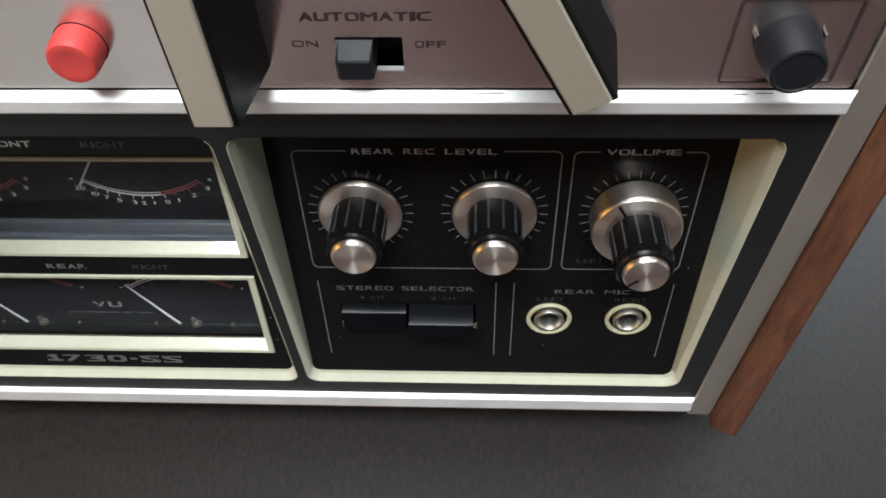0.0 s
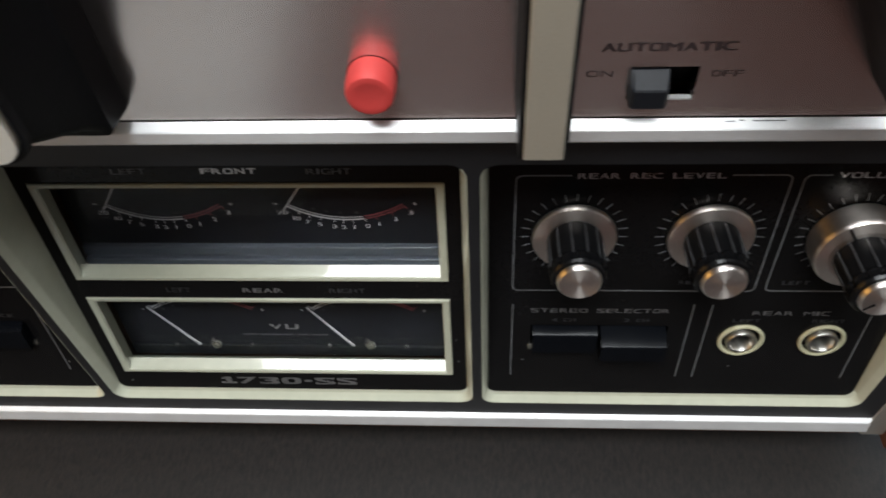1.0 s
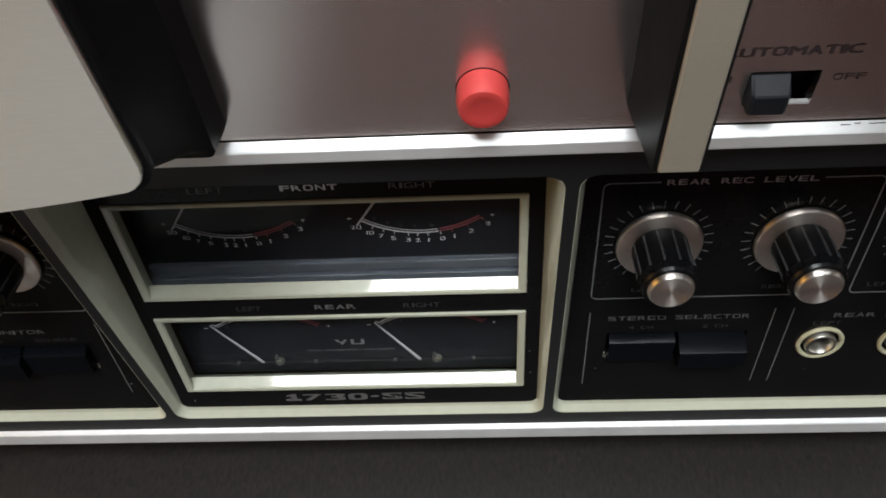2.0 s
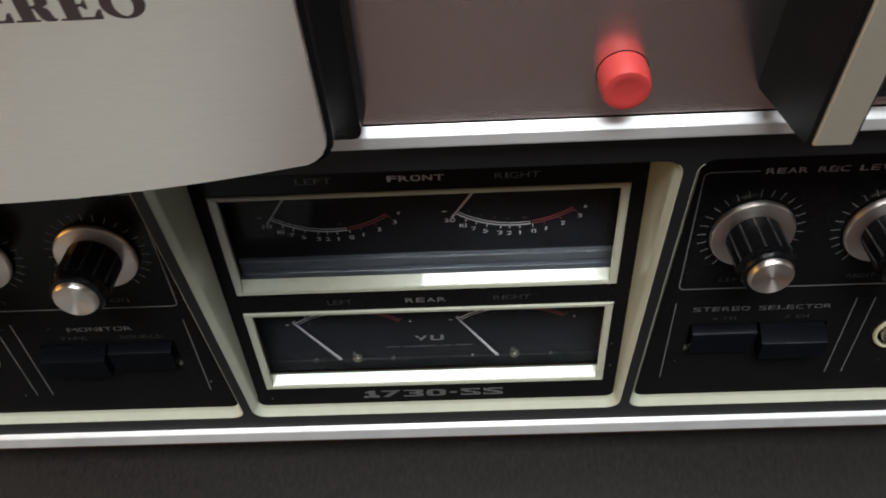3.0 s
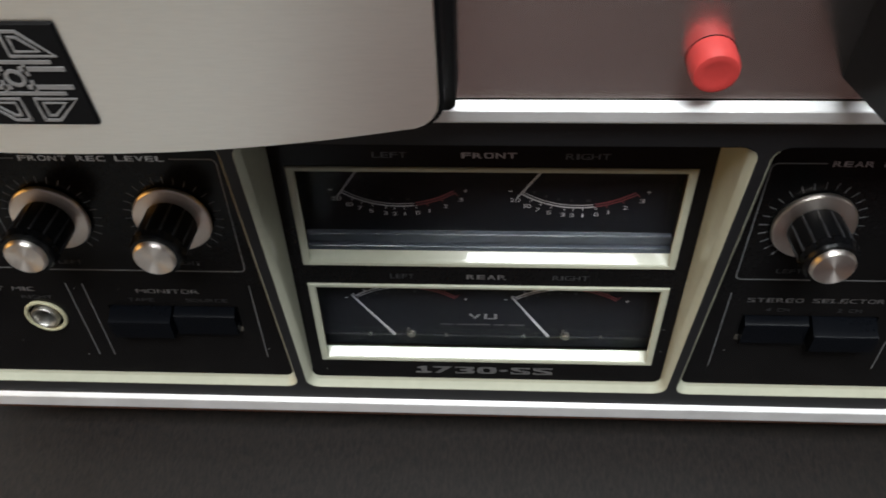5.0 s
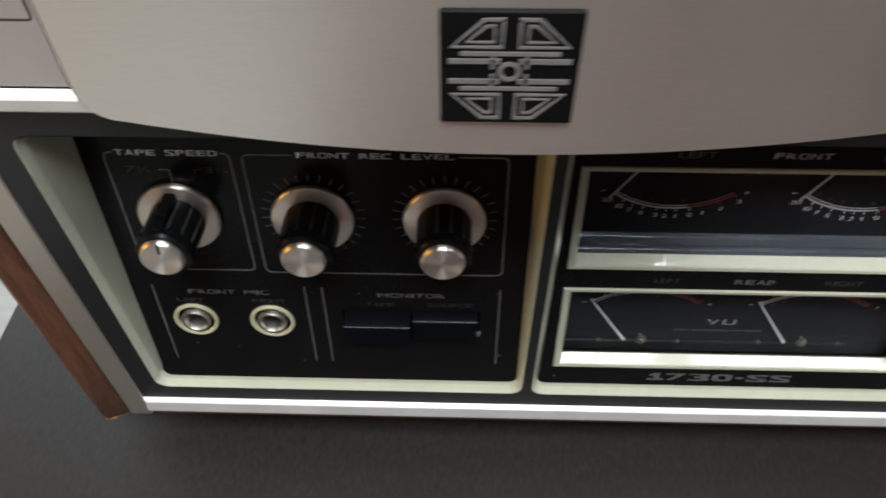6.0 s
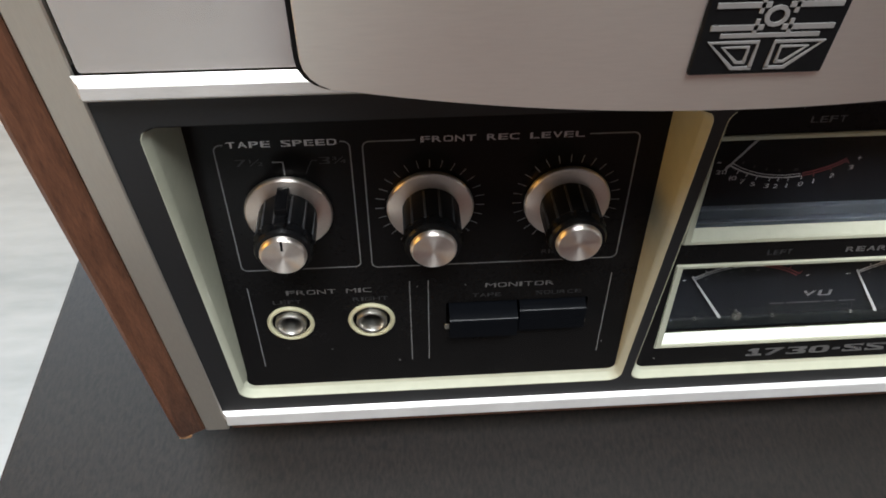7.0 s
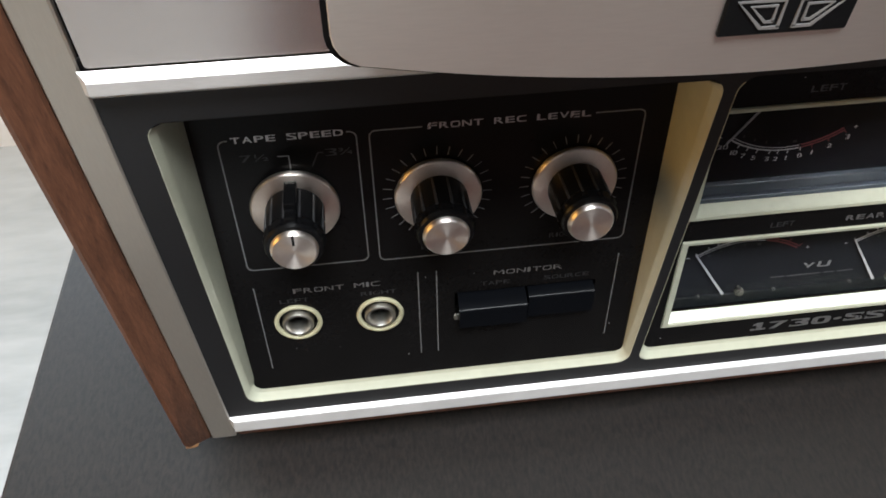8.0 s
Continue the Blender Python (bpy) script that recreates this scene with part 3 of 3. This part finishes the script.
def knob(u, tall=0.0, skirt_r=0.01175, pointer=False, cap_mark=None, skirt_mark=None, group="", label=""):
    h = tall
    g = lathe([(0.0075, h + 0.0016), (0.0076, h + 0.0026), (0.0074, h + 0.0090), (0.0072, h + 0.0144), (0.0060, h + 0.0150)], 48)
    top = part("knob", g, M_SHAFT, deck, label or "ribbed black knob with turned aluminium skirt", m=slope(u, KNOB_V), smooth=30)
    # twelve thin ribs run up to a collar that is notched between them
    first = None
    for k in range(12):
        turn = Matrix.Rotation(radians(30 * k + 14), 4, "Z") @ at(0.0073, 0, h)
        if first is None:
            first = part("rib", boxed(-0.0006, 0.00045, -0.00028, 0.00028, 0.0030, 0.0143, bevel=0.0001), M_RIB, top, "rib with its highlight in the grey colour", m=turn)
        else:
            again(first, top, turn)
    part("collar", lathe([(0.0070, h + 0.0138), (0.0078, h + 0.0140), (0.0079, h + 0.0147), (0.0075, h + 0.0157), (0.0074, h + 0.0168), (0.0069, h + 0.0176), (0.0058, h + 0.0177)],
                         96, lambda i, r, k: r * (0.945 if i % 8 in (3, 4) and k in (1, 2, 3) else 1.0)), M_GRIP, top, "glossy notched collar", smooth=22)
    if h:
        sk = lathe([(skirt_r * 0.985, 0.0006), (skirt_r, 0.0012), (skirt_r, h + 0.0020), (skirt_r - 0.0002, h + 0.0026), (skirt_r - 0.0006, h + 0.0030), (0.0088, h + 0.0036), (0.0070, h + 0.0036)], 72)
    else:
        sk = lathe([(skirt_r - 0.0002, 0.0006), (skirt_r, 0.0011), (skirt_r, 0.0015), (skirt_r - 0.0002, 0.0020), (skirt_r - 0.0006, 0.0023), (0.0084, 0.0028), (0.0070, 0.0028)], 72)
    part("skirt", sk, M_TURN, top, "turned aluminium skirt", smooth=12)
    part("skirt_shadow_ring", lathe([(skirt_r - 0.0008, 0.0), (skirt_r - 0.0008, 0.0008)], 48), M_BODY, top)
    c = h + 0.0175
    part("cap", lathe([(0.0060, c), (0.0060, c + 0.0004), (0.00588, c + 0.0009), (0.00565, c + 0.0013), (0.0053, c + 0.00155), (0.0051, c + 0.0015)], 56), M_CAP, top, "spun aluminium end cap", smooth=30)
    if pointer:
        part("pointer_fin", boxed(-0.0016, 0.0016, 0.0060, 0.0100, 0.003, 0.0122, bevel=0.0004, seg=2), M_GRIP, top)
        part("pointer_fin", boxed(-0.0014, 0.0014, 0.0060, 0.0088, 0.0126, 0.0162, bevel=0.0004, seg=2), M_GRIP, top)
    if cap_mark is not None:
        a = radians(cap_mark)
        d = Vector((math.sin(a), math.cos(a)))
        part("index_line", stroke([d * 0.0022, d * 0.0054], 0.0006, c + 0.00145, 0.0002), M_BODY, top, "black engraved index line")
    if skirt_mark is not None:
        a = radians(skirt_mark)
        d = Vector((math.sin(a), math.cos(a)))
        part("index_line", stroke([d * 0.0075, d * (skirt_r - 0.0006)], 0.0007, h + 0.0034, 0.0004), M_BODY, top, "black engraved index line")
    return top


knob(-0.1681, pointer=True, cap_mark=2, label="ribbed black selector knob with a pointer fin")
knob(-0.1303)
knob(-0.0932)
knob(0.0925)
knob(0.1297)
knob(0.1678, tall=0.0052, skirt_r=0.0122, cap_mark=230, skirt_mark=-32, label="tall double knob with a deep aluminium skirt")
for P, u in ((left_panel, -0.1303), (left_panel, -0.0932), (right_panel, 0.0925), (right_panel, 0.1297), (right_panel, 0.1678)):
    ticks(P, u, KNOB_V, 0.0123, 0.0148, -146, 146, 23)


# ---- keys and sockets ----
def key(parent, u0, u1, out, lip):
    """A wedge key: its upper face falls forward to the height lip."""
    bm = bmesh.new()
    a, b = 0.0278, 0.0383
    loft(bm, [[(u, a, -0.006), (u, a, out - 0.0004), (u, a + 0.0004, out), (u, lip - 0.0006, out), (u, lip - 0.00025, out - 0.00005), (u, lip, out - 0.00025), (u, lip + 0.00018, out - 0.00060), (u, b, 0.0), (u, b, -0.006)] for u in (u0, u0 + 0.0002, u1 - 0.0002, u1)], True, True)
    return part("push_key", bm, M_KEY, parent, "black plastic wedge push key", smooth=40)


key(left_panel, -0.1250, -0.1042, 0.0050, 0.0357)
key(left_panel, -0.1034, -0.0830, 0.0030, 0.0367)
key(right_panel, 0.0828, 0.1029, 0.0026, 0.0367)
key(right_panel, 0.1039, 0.1240, 0.0058, 0.03495)
for P, u in ((left_panel, -0.1255), (left_panel, -0.0825), (right_panel, 0.0824), (right_panel, 0.1246)):
    part("slot_spring", boxed(u - 0.0006, u + 0.0006, 0.0272, 0.0296, -0.004, 0.0003, bevel=0.0001), M_CHROME, P, "small bright metal clip")


def socket(u, v):
    def rings(profile, n, close=False):
        bm = bmesh.new()
        return loft(bm, [[(x, y, z) for x, y in circle(0, 0, r, n)] for r, z in profile], False, close)
    ring = part("jack_socket", rings(((0.0070, -0.0002), (0.0072, 0.0004), (0.0070, 0.0009), (0.0065, 0.0011), (0.0060, 0.0009), (0.0057, 0.0002), (0.0056, -0.0018)), 48), M_RING, deck, "cream ringed nickel jack socket", m=slope(u, v), smooth=50)
    part("bush", rings(((0.0047, -0.003), (0.0047, 0.0012), (0.0044, 0.0017), (0.0037, 0.0017), (0.0033, 0.0010), (0.0030, -0.0002), (0.0029, -0.0052)), 40), M_BUSH, ring, "nickel plated bush", smooth=40)
    part("well", rings(((0.0062, -0.0020), (0.0046, -0.0034), (0.0030, -0.0054), (0.0027, -0.0140)), 32, True), M_BODY, ring)


for u, v in JACKS:
    socket(u, v)


# ---- level meters ----
def meters():
    made = []
    for row, (v0, v1) in enumerate(METERS):
        bm = bmesh.new()
        a, b = 0.0570, 0.0546
        rings = [([-a, a, v0, v1], -0.0005), ([-a, a, v0, v1], 0.0004), ([-a + 0.0003, a - 0.0003, v0 + 0.0003, v1 - 0.0003], 0.0007), ([-b - 0.0004, b + 0.0004, v0 + 0.0012, v1 - 0.0013], 0.0006),
                 ([-b, b, v0 + 0.0014, v1 - 0.0016], 0.0), ([-b - 0.0010, b + 0.0010, v0 + 0.0035, v1 - 0.0013], -0.0030),
                 ([-b - 0.0024, b + 0.0024, v0 - 0.0010, v1 - 0.0010], -0.0074)]
        loft(bm, [[(x0, y0, z), (x1, y0, z), (x1, y1, z), (x0, y1, z)] for (x0, x1, y0, y1), z in rings])
        fr = part("meter_frame", bm, M_CREAM, deck, "aged cream plastic meter window frame", m=PANEL)
        made.append(fr)
        part("meter_pane", boxed(-0.0570, 0.0570, v0 + 0.0008, v1 - 0.0014, -0.0074, -0.0070), M_GLASS, fr, "clear plastic window").visible_shadow = False
        part("dial_face", boxed(-0.0575, 0.0575, v0 - 0.004, v1 + 0.006, -0.0135, -0.0107), M_DIAL, fr, "dark printed dial face")
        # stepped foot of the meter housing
        # upper steps carry painted sheen and a thin glint, the lower one is dark
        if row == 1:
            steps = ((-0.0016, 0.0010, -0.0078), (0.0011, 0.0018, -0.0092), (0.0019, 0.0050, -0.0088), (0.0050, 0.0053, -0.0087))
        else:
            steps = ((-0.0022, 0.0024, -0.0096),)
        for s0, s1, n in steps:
            part("housing_step", boxed(-0.0570, 0.0570, v0 + s0, v0 + s1, -0.0107, n, bevel=0.0002), (M_CASE3 if s0 > 0.005 else M_CASE) if row else M_CASE2, fr, "clear plastic housing edge with its sheen set by colour")
        for u in (-0.0273, 0.0271):
            meter_scale(fr, u, row, v0)
    return made


MARKS = ((-34, "20"), (-26.4, "10"), (-20.6, "7"), (-14.6, "5"), (-7.2, "3"), (-2.4, "2"), (3, "1"), (9.9, "0"), (16.1, "1"), (25, "2"), (34, "3"))


def meter_scale(fr, u, row, v0):
    up = -1 if row == 1 else 1
    pv = 0.1048 if row == 1 else 0.0084
    R = 0.0310
    n = -0.0106
    def spot(deg, r):
        a = radians(deg)
        return (u + r * math.sin(a), pv + up * r * math.cos(a))
    arc = lambda d0, d1, r, k: [spot(d0 + (d1 - d0) * i / k, r) for i in range(k + 1)]
    part("scale_arc", stroke(arc(-34, 9, R, 16), 0.00042, n, 0.00008), M_WHITEINK, fr)
    part("scale_arc", stroke(arc(-34, 9, R - 0.0009, 16), 0.00022, n, 0.00008), M_WHITEINK, fr)
    part("scale_arc", stroke(arc(9.9, 34, R, 10), 0.00042, n, 0.00008), M_REDINK, fr, "red overload arc")
    part("scale_arc", stroke(arc(9.9, 34, R - 0.0009, 10), 0.0005, n, 0.00008), M_REDINK, fr, "red overload arc")
    for deg, words in MARKS:
        part("scale_mark", stroke([spot(deg, R), spot(deg, R + 0.0013)], 0.00026, n, 0.00008), M_REDINK if deg > 12 else M_WHITEINK, fr)
        x, y = spot(deg, R + 0.0030)
        w = 0.0011 * len(words)
        if row == 1:
            lettering("scale_figure", words, x - w / 2 - 0.0002, x + w / 2 + 0.0002, y - 0.0007, 0.0014, fr, M_WHITEINK, at(0, 0, n), stretch=1.0)
    for deg, ln in ((-28, 1), (-20, 1), (-12, 1), (-4, 1), (6, 2)):
        x, y = spot(deg, R - 0.0026)
        part("percent_mark", stroke([(x - 0.0003 * ln, y), (x + 0.0003 * ln, y)], 0.0008, n, 0.00008), M_DIM, fr)
    for s, w in ((1, "+"), (-1, "-")):
        x, y = spot(s * 39.5, R + 0.0012)
        lettering("scale_sign", w, x - 0.0006, x + 0.0006, y - (0.0006 if s > 0 else 0.0001), 0.0012 if s > 0 else 0.0003, fr, M_WHITEINK, at(0, 0, n))
    # needle, resting at the low end
    d = -34.5
    p, q = Vector(spot(d, 0.0085)), Vector(spot(d, R + 0.0016))
    t = (q - p).normalized()
    s = Vector((-t.y, t.x))
    part("needle", prism([p + s * 0.00045, p - s * 0.00045, q - s * 0.00022, q + s * 0.00022], -0.0100, -0.0097), M_NEEDLE, fr, "pale grey pointer needle")
    if row == 0:
        part("needle_hub", lathe([(0.0016, -0.0104), (0.0016, -0.0096), (0.0009, -0.0094), (0.0009, -0.0088)], 20), M_BUSH, fr, "dull metal needle hub", m=at(u + 0.001, 0.0158))
        part("hub_screw", lathe([(0.0006, -0.0104), (0.0006, -0.0090)], 12), M_CONTACT, fr, m=at(u + 0.0002, 0.0180))
        for k in (-0.0135, 0.0135):
            part("case_screw", lathe([(0.0005, -0.0104), (0.0005, -0.0095), (0.0002, -0.0093)], 12), M_CONTACT, fr, m=at(u + k, 0.0155))


fr0 = meters()[0]
lettering("dial_print", "VU", -0.0060, 0.0040, 0.0234, 0.0026, fr0, M_INK, at(0, 0, -0.0106), 0.03)
for a, b in ((-0.0160, -0.0112), (-0.0100, 0.0016), (0.0030, 0.0066), (0.0080, 0.0136)):
    part("print_bar", boxed(a, b, 0.0202, 0.0206, -0.0107, -0.0105), M_GREY, fr0)


# ---- head cover ----
def head_cover():
    x0, x1, zc, zt = -0.1520, -0.0098, 0.1858, 0.300
    cx = (x0 + x1) / 2
    half = (x1 - x0) / 2
    def edge(grow=0.0):
        pts = []
        r = 0.0062
        zz = lambda x: zc - grow + 0.0078 * ((x - cx) / half) ** 2
        n = 28
        xa, xb = x0 - grow + r, x1 + grow - r
        for i in range(n + 1):
            x = xa + (xb - xa) * i / n
            pts.append((x, zz(x)))
        for sgn, xe in ((1, xb), (-1, xa)):
            c = (xe, zz(xe) + r)
            corner = [(c[0] + sgn * r * math.sin(radians(a)), c[1] - r * math.cos(radians(a))) for a in (18, 36, 54, 72, 90)]
            if sgn > 0:
                pts += corner + [(x1 + grow - 0.0012, zt), (x0 - grow + 0.0012, zt)]
            else:
                pts += corner[::-1]
        return pts
    cover = part("head_cover", prism(edge(), 0.0325, 0.0340, 0.0002), M_COVER, deck, "satin aluminium faced head cover with curved lower edge", m=FRONT, smooth=40)
    part("cover_edge", prism(edge(0.0010), 0.0310, 0.0326), M_BODY, cover, "black plastic edge behind the face plate")
    # black body behind the face, widening to its foot on the plate
    bm = bmesh.new()
    rings = []
    for a, d, zb, n in ((0.006, 0.0022, 0.1768, 0.0021), (0.006, 0.0022, 0.1768, 0.0030), (0.0055, 0.0019, 0.1769, 0.0105), (0.0053, 0.0012, 0.1790, 0.0112), (0.005, -0.0004, 0.1815, 0.0140), (0.004, -0.0018, 0.1862, 0.0210), (0.003, -0.0030, 0.1935, 0.0313)):
        rings.append([(x, y, n) for x, y in rrect(x0 + a, x1 + d, zb, zt - 0.001, 0.0010 if n < 0.008 else 0.002, 5)])
    part("cover_body", loft(bm, rings, True, True), M_BODY, cover, "black plastic body", smooth=40)
    # emblem plate
    em = part("emblem", prism(rrect(-0.0922, -0.0708, 0.1937, 0.2151, 0.0004, 2), 0.0337, 0.0347, 0.0003), M_BODY, deck, "black square emblem with silver geometric pattern", m=FRONT)
    c = (-0.0815, 0.2044)
    def bar(pts, w=0.0007):
        part("emblem_line", stroke([(c[0] + x * 0.001, c[1] + y * 0.001) for x, y in pts], w, 0.0346, 0.0003), M_EMBLEM, em)
    for sx in (-1, 1):
        for sy in (-1, 1):
            f = lambda pts: [(sx * x, sy * y) for x, y in pts]
            bar(f([(1.3, 9.3), (1.3, 4.5), (8.9, 4.5), (4.1, 9.3), (1.0, 9.3)]), 0.0006)
            bar(f([(2.5, 8.2), (2.5, 5.4), (6.6, 5.4), (3.7, 8.2), (2.3, 8.2)]), 0.0005)
            bar(f([(0.0, 3.3), (7.6, 3.3)]), 0.0007)
            bar(f([(1.4, 1.9), (9.4, 1.9)]), 0.0009)
            bar(f([(2.6, 0.5), (2.6, 3.0)]), 0.0006)
    bar([(1.5 * math.cos(radians(a)), 1.5 * math.sin(radians(a))) for a in range(0, 361, 30)], 0.0007)
    # fat serif letters, drawn in cells one wide and one high
    ring = lambda rx, ry: [(0.5 + x * rx, 0.5 + y * ry) for x, y in circle(0, 0, 1, 28)]
    fat = {
        "E": ([(0, 0), (1, 0), (1, 0.33), (0.93, 0.33), (0.8, 0.08), (0.5, 0.08), (0.5, 0.46), (0.6, 0.46), (0.66, 0.36), (0.72, 0.36), (0.72, 0.66), (0.66, 0.66), (0.6, 0.54),
               (0.5, 0.54), (0.5, 0.92), (0.78, 0.92), (0.9, 0.68), (0.96, 0.68), (0.96, 1), (0, 1), (0, 0.94), (0.14, 0.94), (0.14, 0.06), (0, 0.06)], []),
        "T": ([(0.25, 0), (0.75, 0), (0.75, 0.06), (0.66, 0.06), (0.66, 0.92), (0.8, 0.92), (0.93, 0.66), (1, 0.66), (1, 1), (0, 1), (0, 0.66), (0.07, 0.66), (0.2, 0.92), (0.34, 0.92),
               (0.34, 0.06), (0.25, 0.06)], []),
        "R": ([(0, 0), (0.58, 0), (0.58, 0.06), (0.48, 0.06), (0.48, 0.46), (0.54, 0.46), (0.62, 0.1), (0.72, 0), (0.95, 0), (1, 0.08), (0.92, 0.08), (0.86, 0.4), (0.76, 0.49),
               (0.9, 0.58), (0.94, 0.74), (0.88, 0.92), (0.7, 1), (0, 1), (0, 0.94), (0.14, 0.94), (0.14, 0.06), (0, 0.06)],
              [[(0.48, 0.54), (0.56, 0.54), (0.62, 0.62), (0.62, 0.86), (0.56, 0.93), (0.48, 0.93)]]),
        "O": (ring(0.53, 0.52), [ring(0.24, 0.44)]),
    }
    for k, ch in enumerate("STEREO"):
        x, w, tall = -0.0688 + 0.0064 * k, 0.0060, 0.0046
        if ch == "S":
            lettering("cover_print", "S", x, x + w, 0.2228, tall, cover, M_DARKINK, at(0, 0, 0.0340), 0.05, bold=0.0005)
            continue
        put = lambda pts: [(x + a * w, 0.2228 + b * tall) for a, b in pts]
        part("cover_print", sheet(put(fat[ch][0]), [put(q) for q in fat[ch][1]], 0.0001, 0.0001), M_DARKINK, cover, m=at(0, 0, 0.0340))


head_cover()


# ---- levers, button, switch and small knob of the upper plate ----
def lever(x, turn, z):
    m = FRONT @ at(x, z, 0) @ Matrix.Rotation(radians(turn), 4, "Z")
    w, top = 0.0043, 0.066
    bm = bmesh.new()
    loft(bm, [[(s * w, y, n) for y, n in ((-0.0005, 0.0270), (-0.0072, 0.0021), (top, 0.0021), (top - 0.004, 0.0270))] for s in (-1, 1)], True, True)
    es = [e for e in bm.edges if all(v.co.z > 0.02 for v in e.verts)]
    bmesh.ops.bevel(bm, geom=es, offset=0.0004, segments=1, affect="EDGES")
    lv = part("lever", bm, M_BODY, deck, "black plastic control lever with pale metal front", m=m)
    part("lever_face", boxed(-0.0035, 0.0035, 0.0, top - 0.0045, 0.0266, 0.0277, bevel=0.0003), M_LEVER, lv, "pale champagne metal face strip")


lever(0.0782, 0, 0.1865)
lever(0.14405, 28.5, 0.1910)


def red_button():
    b = part("record_button", lathe([(0.0051, 0.0015), (0.0052, 0.005), (0.0050, 0.0072), (0.0046, 0.0081), (0.0039, 0.0083), (0.0028, 0.0081), (0.0012, 0.0080)], 48), M_RED, deck, "round bright red plastic push button", m=FRONT @ at(0.0453, 0.1846), smooth=40)
    part("button_hole", lathe([(0.00533, 0.0018), (0.00533, 0.00203), (0.0052, 0.0021)], 40), M_BODY, b, "narrow black gap round the button")


red_button()


def slide_switch():
    s = part("slide_switch", boxed(0.0955, 0.1107, 0.1772, 0.1868, -0.0075, -0.0040), M_BODY, deck, "black slide switch in a rectangular slot", m=FRONT)
    bm = bmesh.new()
    # the slider's upper face falls forward, its front stands upright
    loft(bm, [[(x, z0, -0.0041), (x, z0, 0.0054 - e), (x, z0 + 0.0004, 0.0058 - e), (x, 0.1829, 0.0058 - e), (x, 0.1833, 0.0055 - e), (x, 0.1856, 0.0021), (x, 0.1856, -0.0041)]
              for x, z0, e in ((0.0966, 0.1785, 0.0006), (0.0972, 0.1783, 0.0), (0.1034, 0.1783, 0.0), (0.1040, 0.1785, 0.0006))], True, True)
    part("slider", bm, M_RUBBER, s, "black slider with a sloping upper face")
    part("slot_edge", boxed(0.1042, 0.1096, 0.1779, 0.1783, 0.0010, 0.0022), M_TRIM, s, "bare bright metal lower edge")


slide_switch()


def small_knob():
    k = part("rotary_knob", lathe([(0.0059, 0.002), (0.0060, 0.0028), (0.0059, 0.004), (0.0053, 0.0106), (0.0051, 0.0112), (0.0046, 0.0114), (0.0043, 0.0111)], 48), M_RUBBER, deck, "matt black tapered rotary knob", m=FRONT @ at(0.1839, 0.1851), smooth=35)
    part("printed_frame", stroke(rrect(0.1733, 0.1955, 0.1752, 0.1945, 0.0006, 2), 0.0005, 0.002, 0.0004, True), M_DARKINK, deck, m=FRONT)
    for s in (-1, 1):
        part("clip", boxed(s * 0.0064 - 0.0003, s * 0.0064 + 0.0003, 0.0014, 0.0024, 0.0018, 0.0034, bevel=0.0001), M_CHROME, k, "small bright metal clip")


small_knob()
part("printed_frame", stroke(rrect(-0.1948, -0.1740, 0.1900, 0.216, 0.001, 3), 0.0005, 0.002, 0.0001, True), M_DARKINK, deck, m=FRONT)
lettering("plate_title", "AUTOMATIC", 0.0902, 0.1154, 0.1900, 0.0019, deck, M_DARKINK, FRONT @ at(0, 0, 0.002), 0.0, bold=0.00032)
lettering("plate_label", "ON", 0.0879, 0.0931, 0.1839, 0.0015, deck, M_DARKINK, FRONT @ at(0, 0, 0.002), 0.0)
lettering("plate_label", "OFF", 0.1123, 0.1184, 0.1837, 0.0015, deck, M_DARKINK, FRONT @ at(0, 0, 0.002), 0.0)


def dust(parent, spots, material):
    for u, v, r in spots:
        part("dust_speck", prism(circle(u, v, r, 6), 0.0, 0.00012), material, parent, "pale dust speck")


dust(left_panel, ((-0.1408, 0.0132, 0.00026), (-0.0752, 0.0178, 0.00028), (-0.1755, 0.0215, 0.00016), (-0.0905, 0.0580, 0.00022), (-0.1620, 0.0200, 0.00014), (-0.1345, 0.0465, 0.00015), (-0.1200, 0.0462, 0.00014)), M_INK)
dust(meter_panel, ((-0.0560, 0.0075, 0.0002), (0.0585, 0.0310, 0.00018), (0.0590, 0.0200, 0.00022), (-0.0350, 0.1040, 0.00015)), M_INK)
dust(right_panel, ((0.0800, 0.0215, 0.0002), (0.1470, 0.0190, 0.0002), (0.1870, 0.0560, 0.0002), (0.1080, 0.1030, 0.00018)), M_LINE)
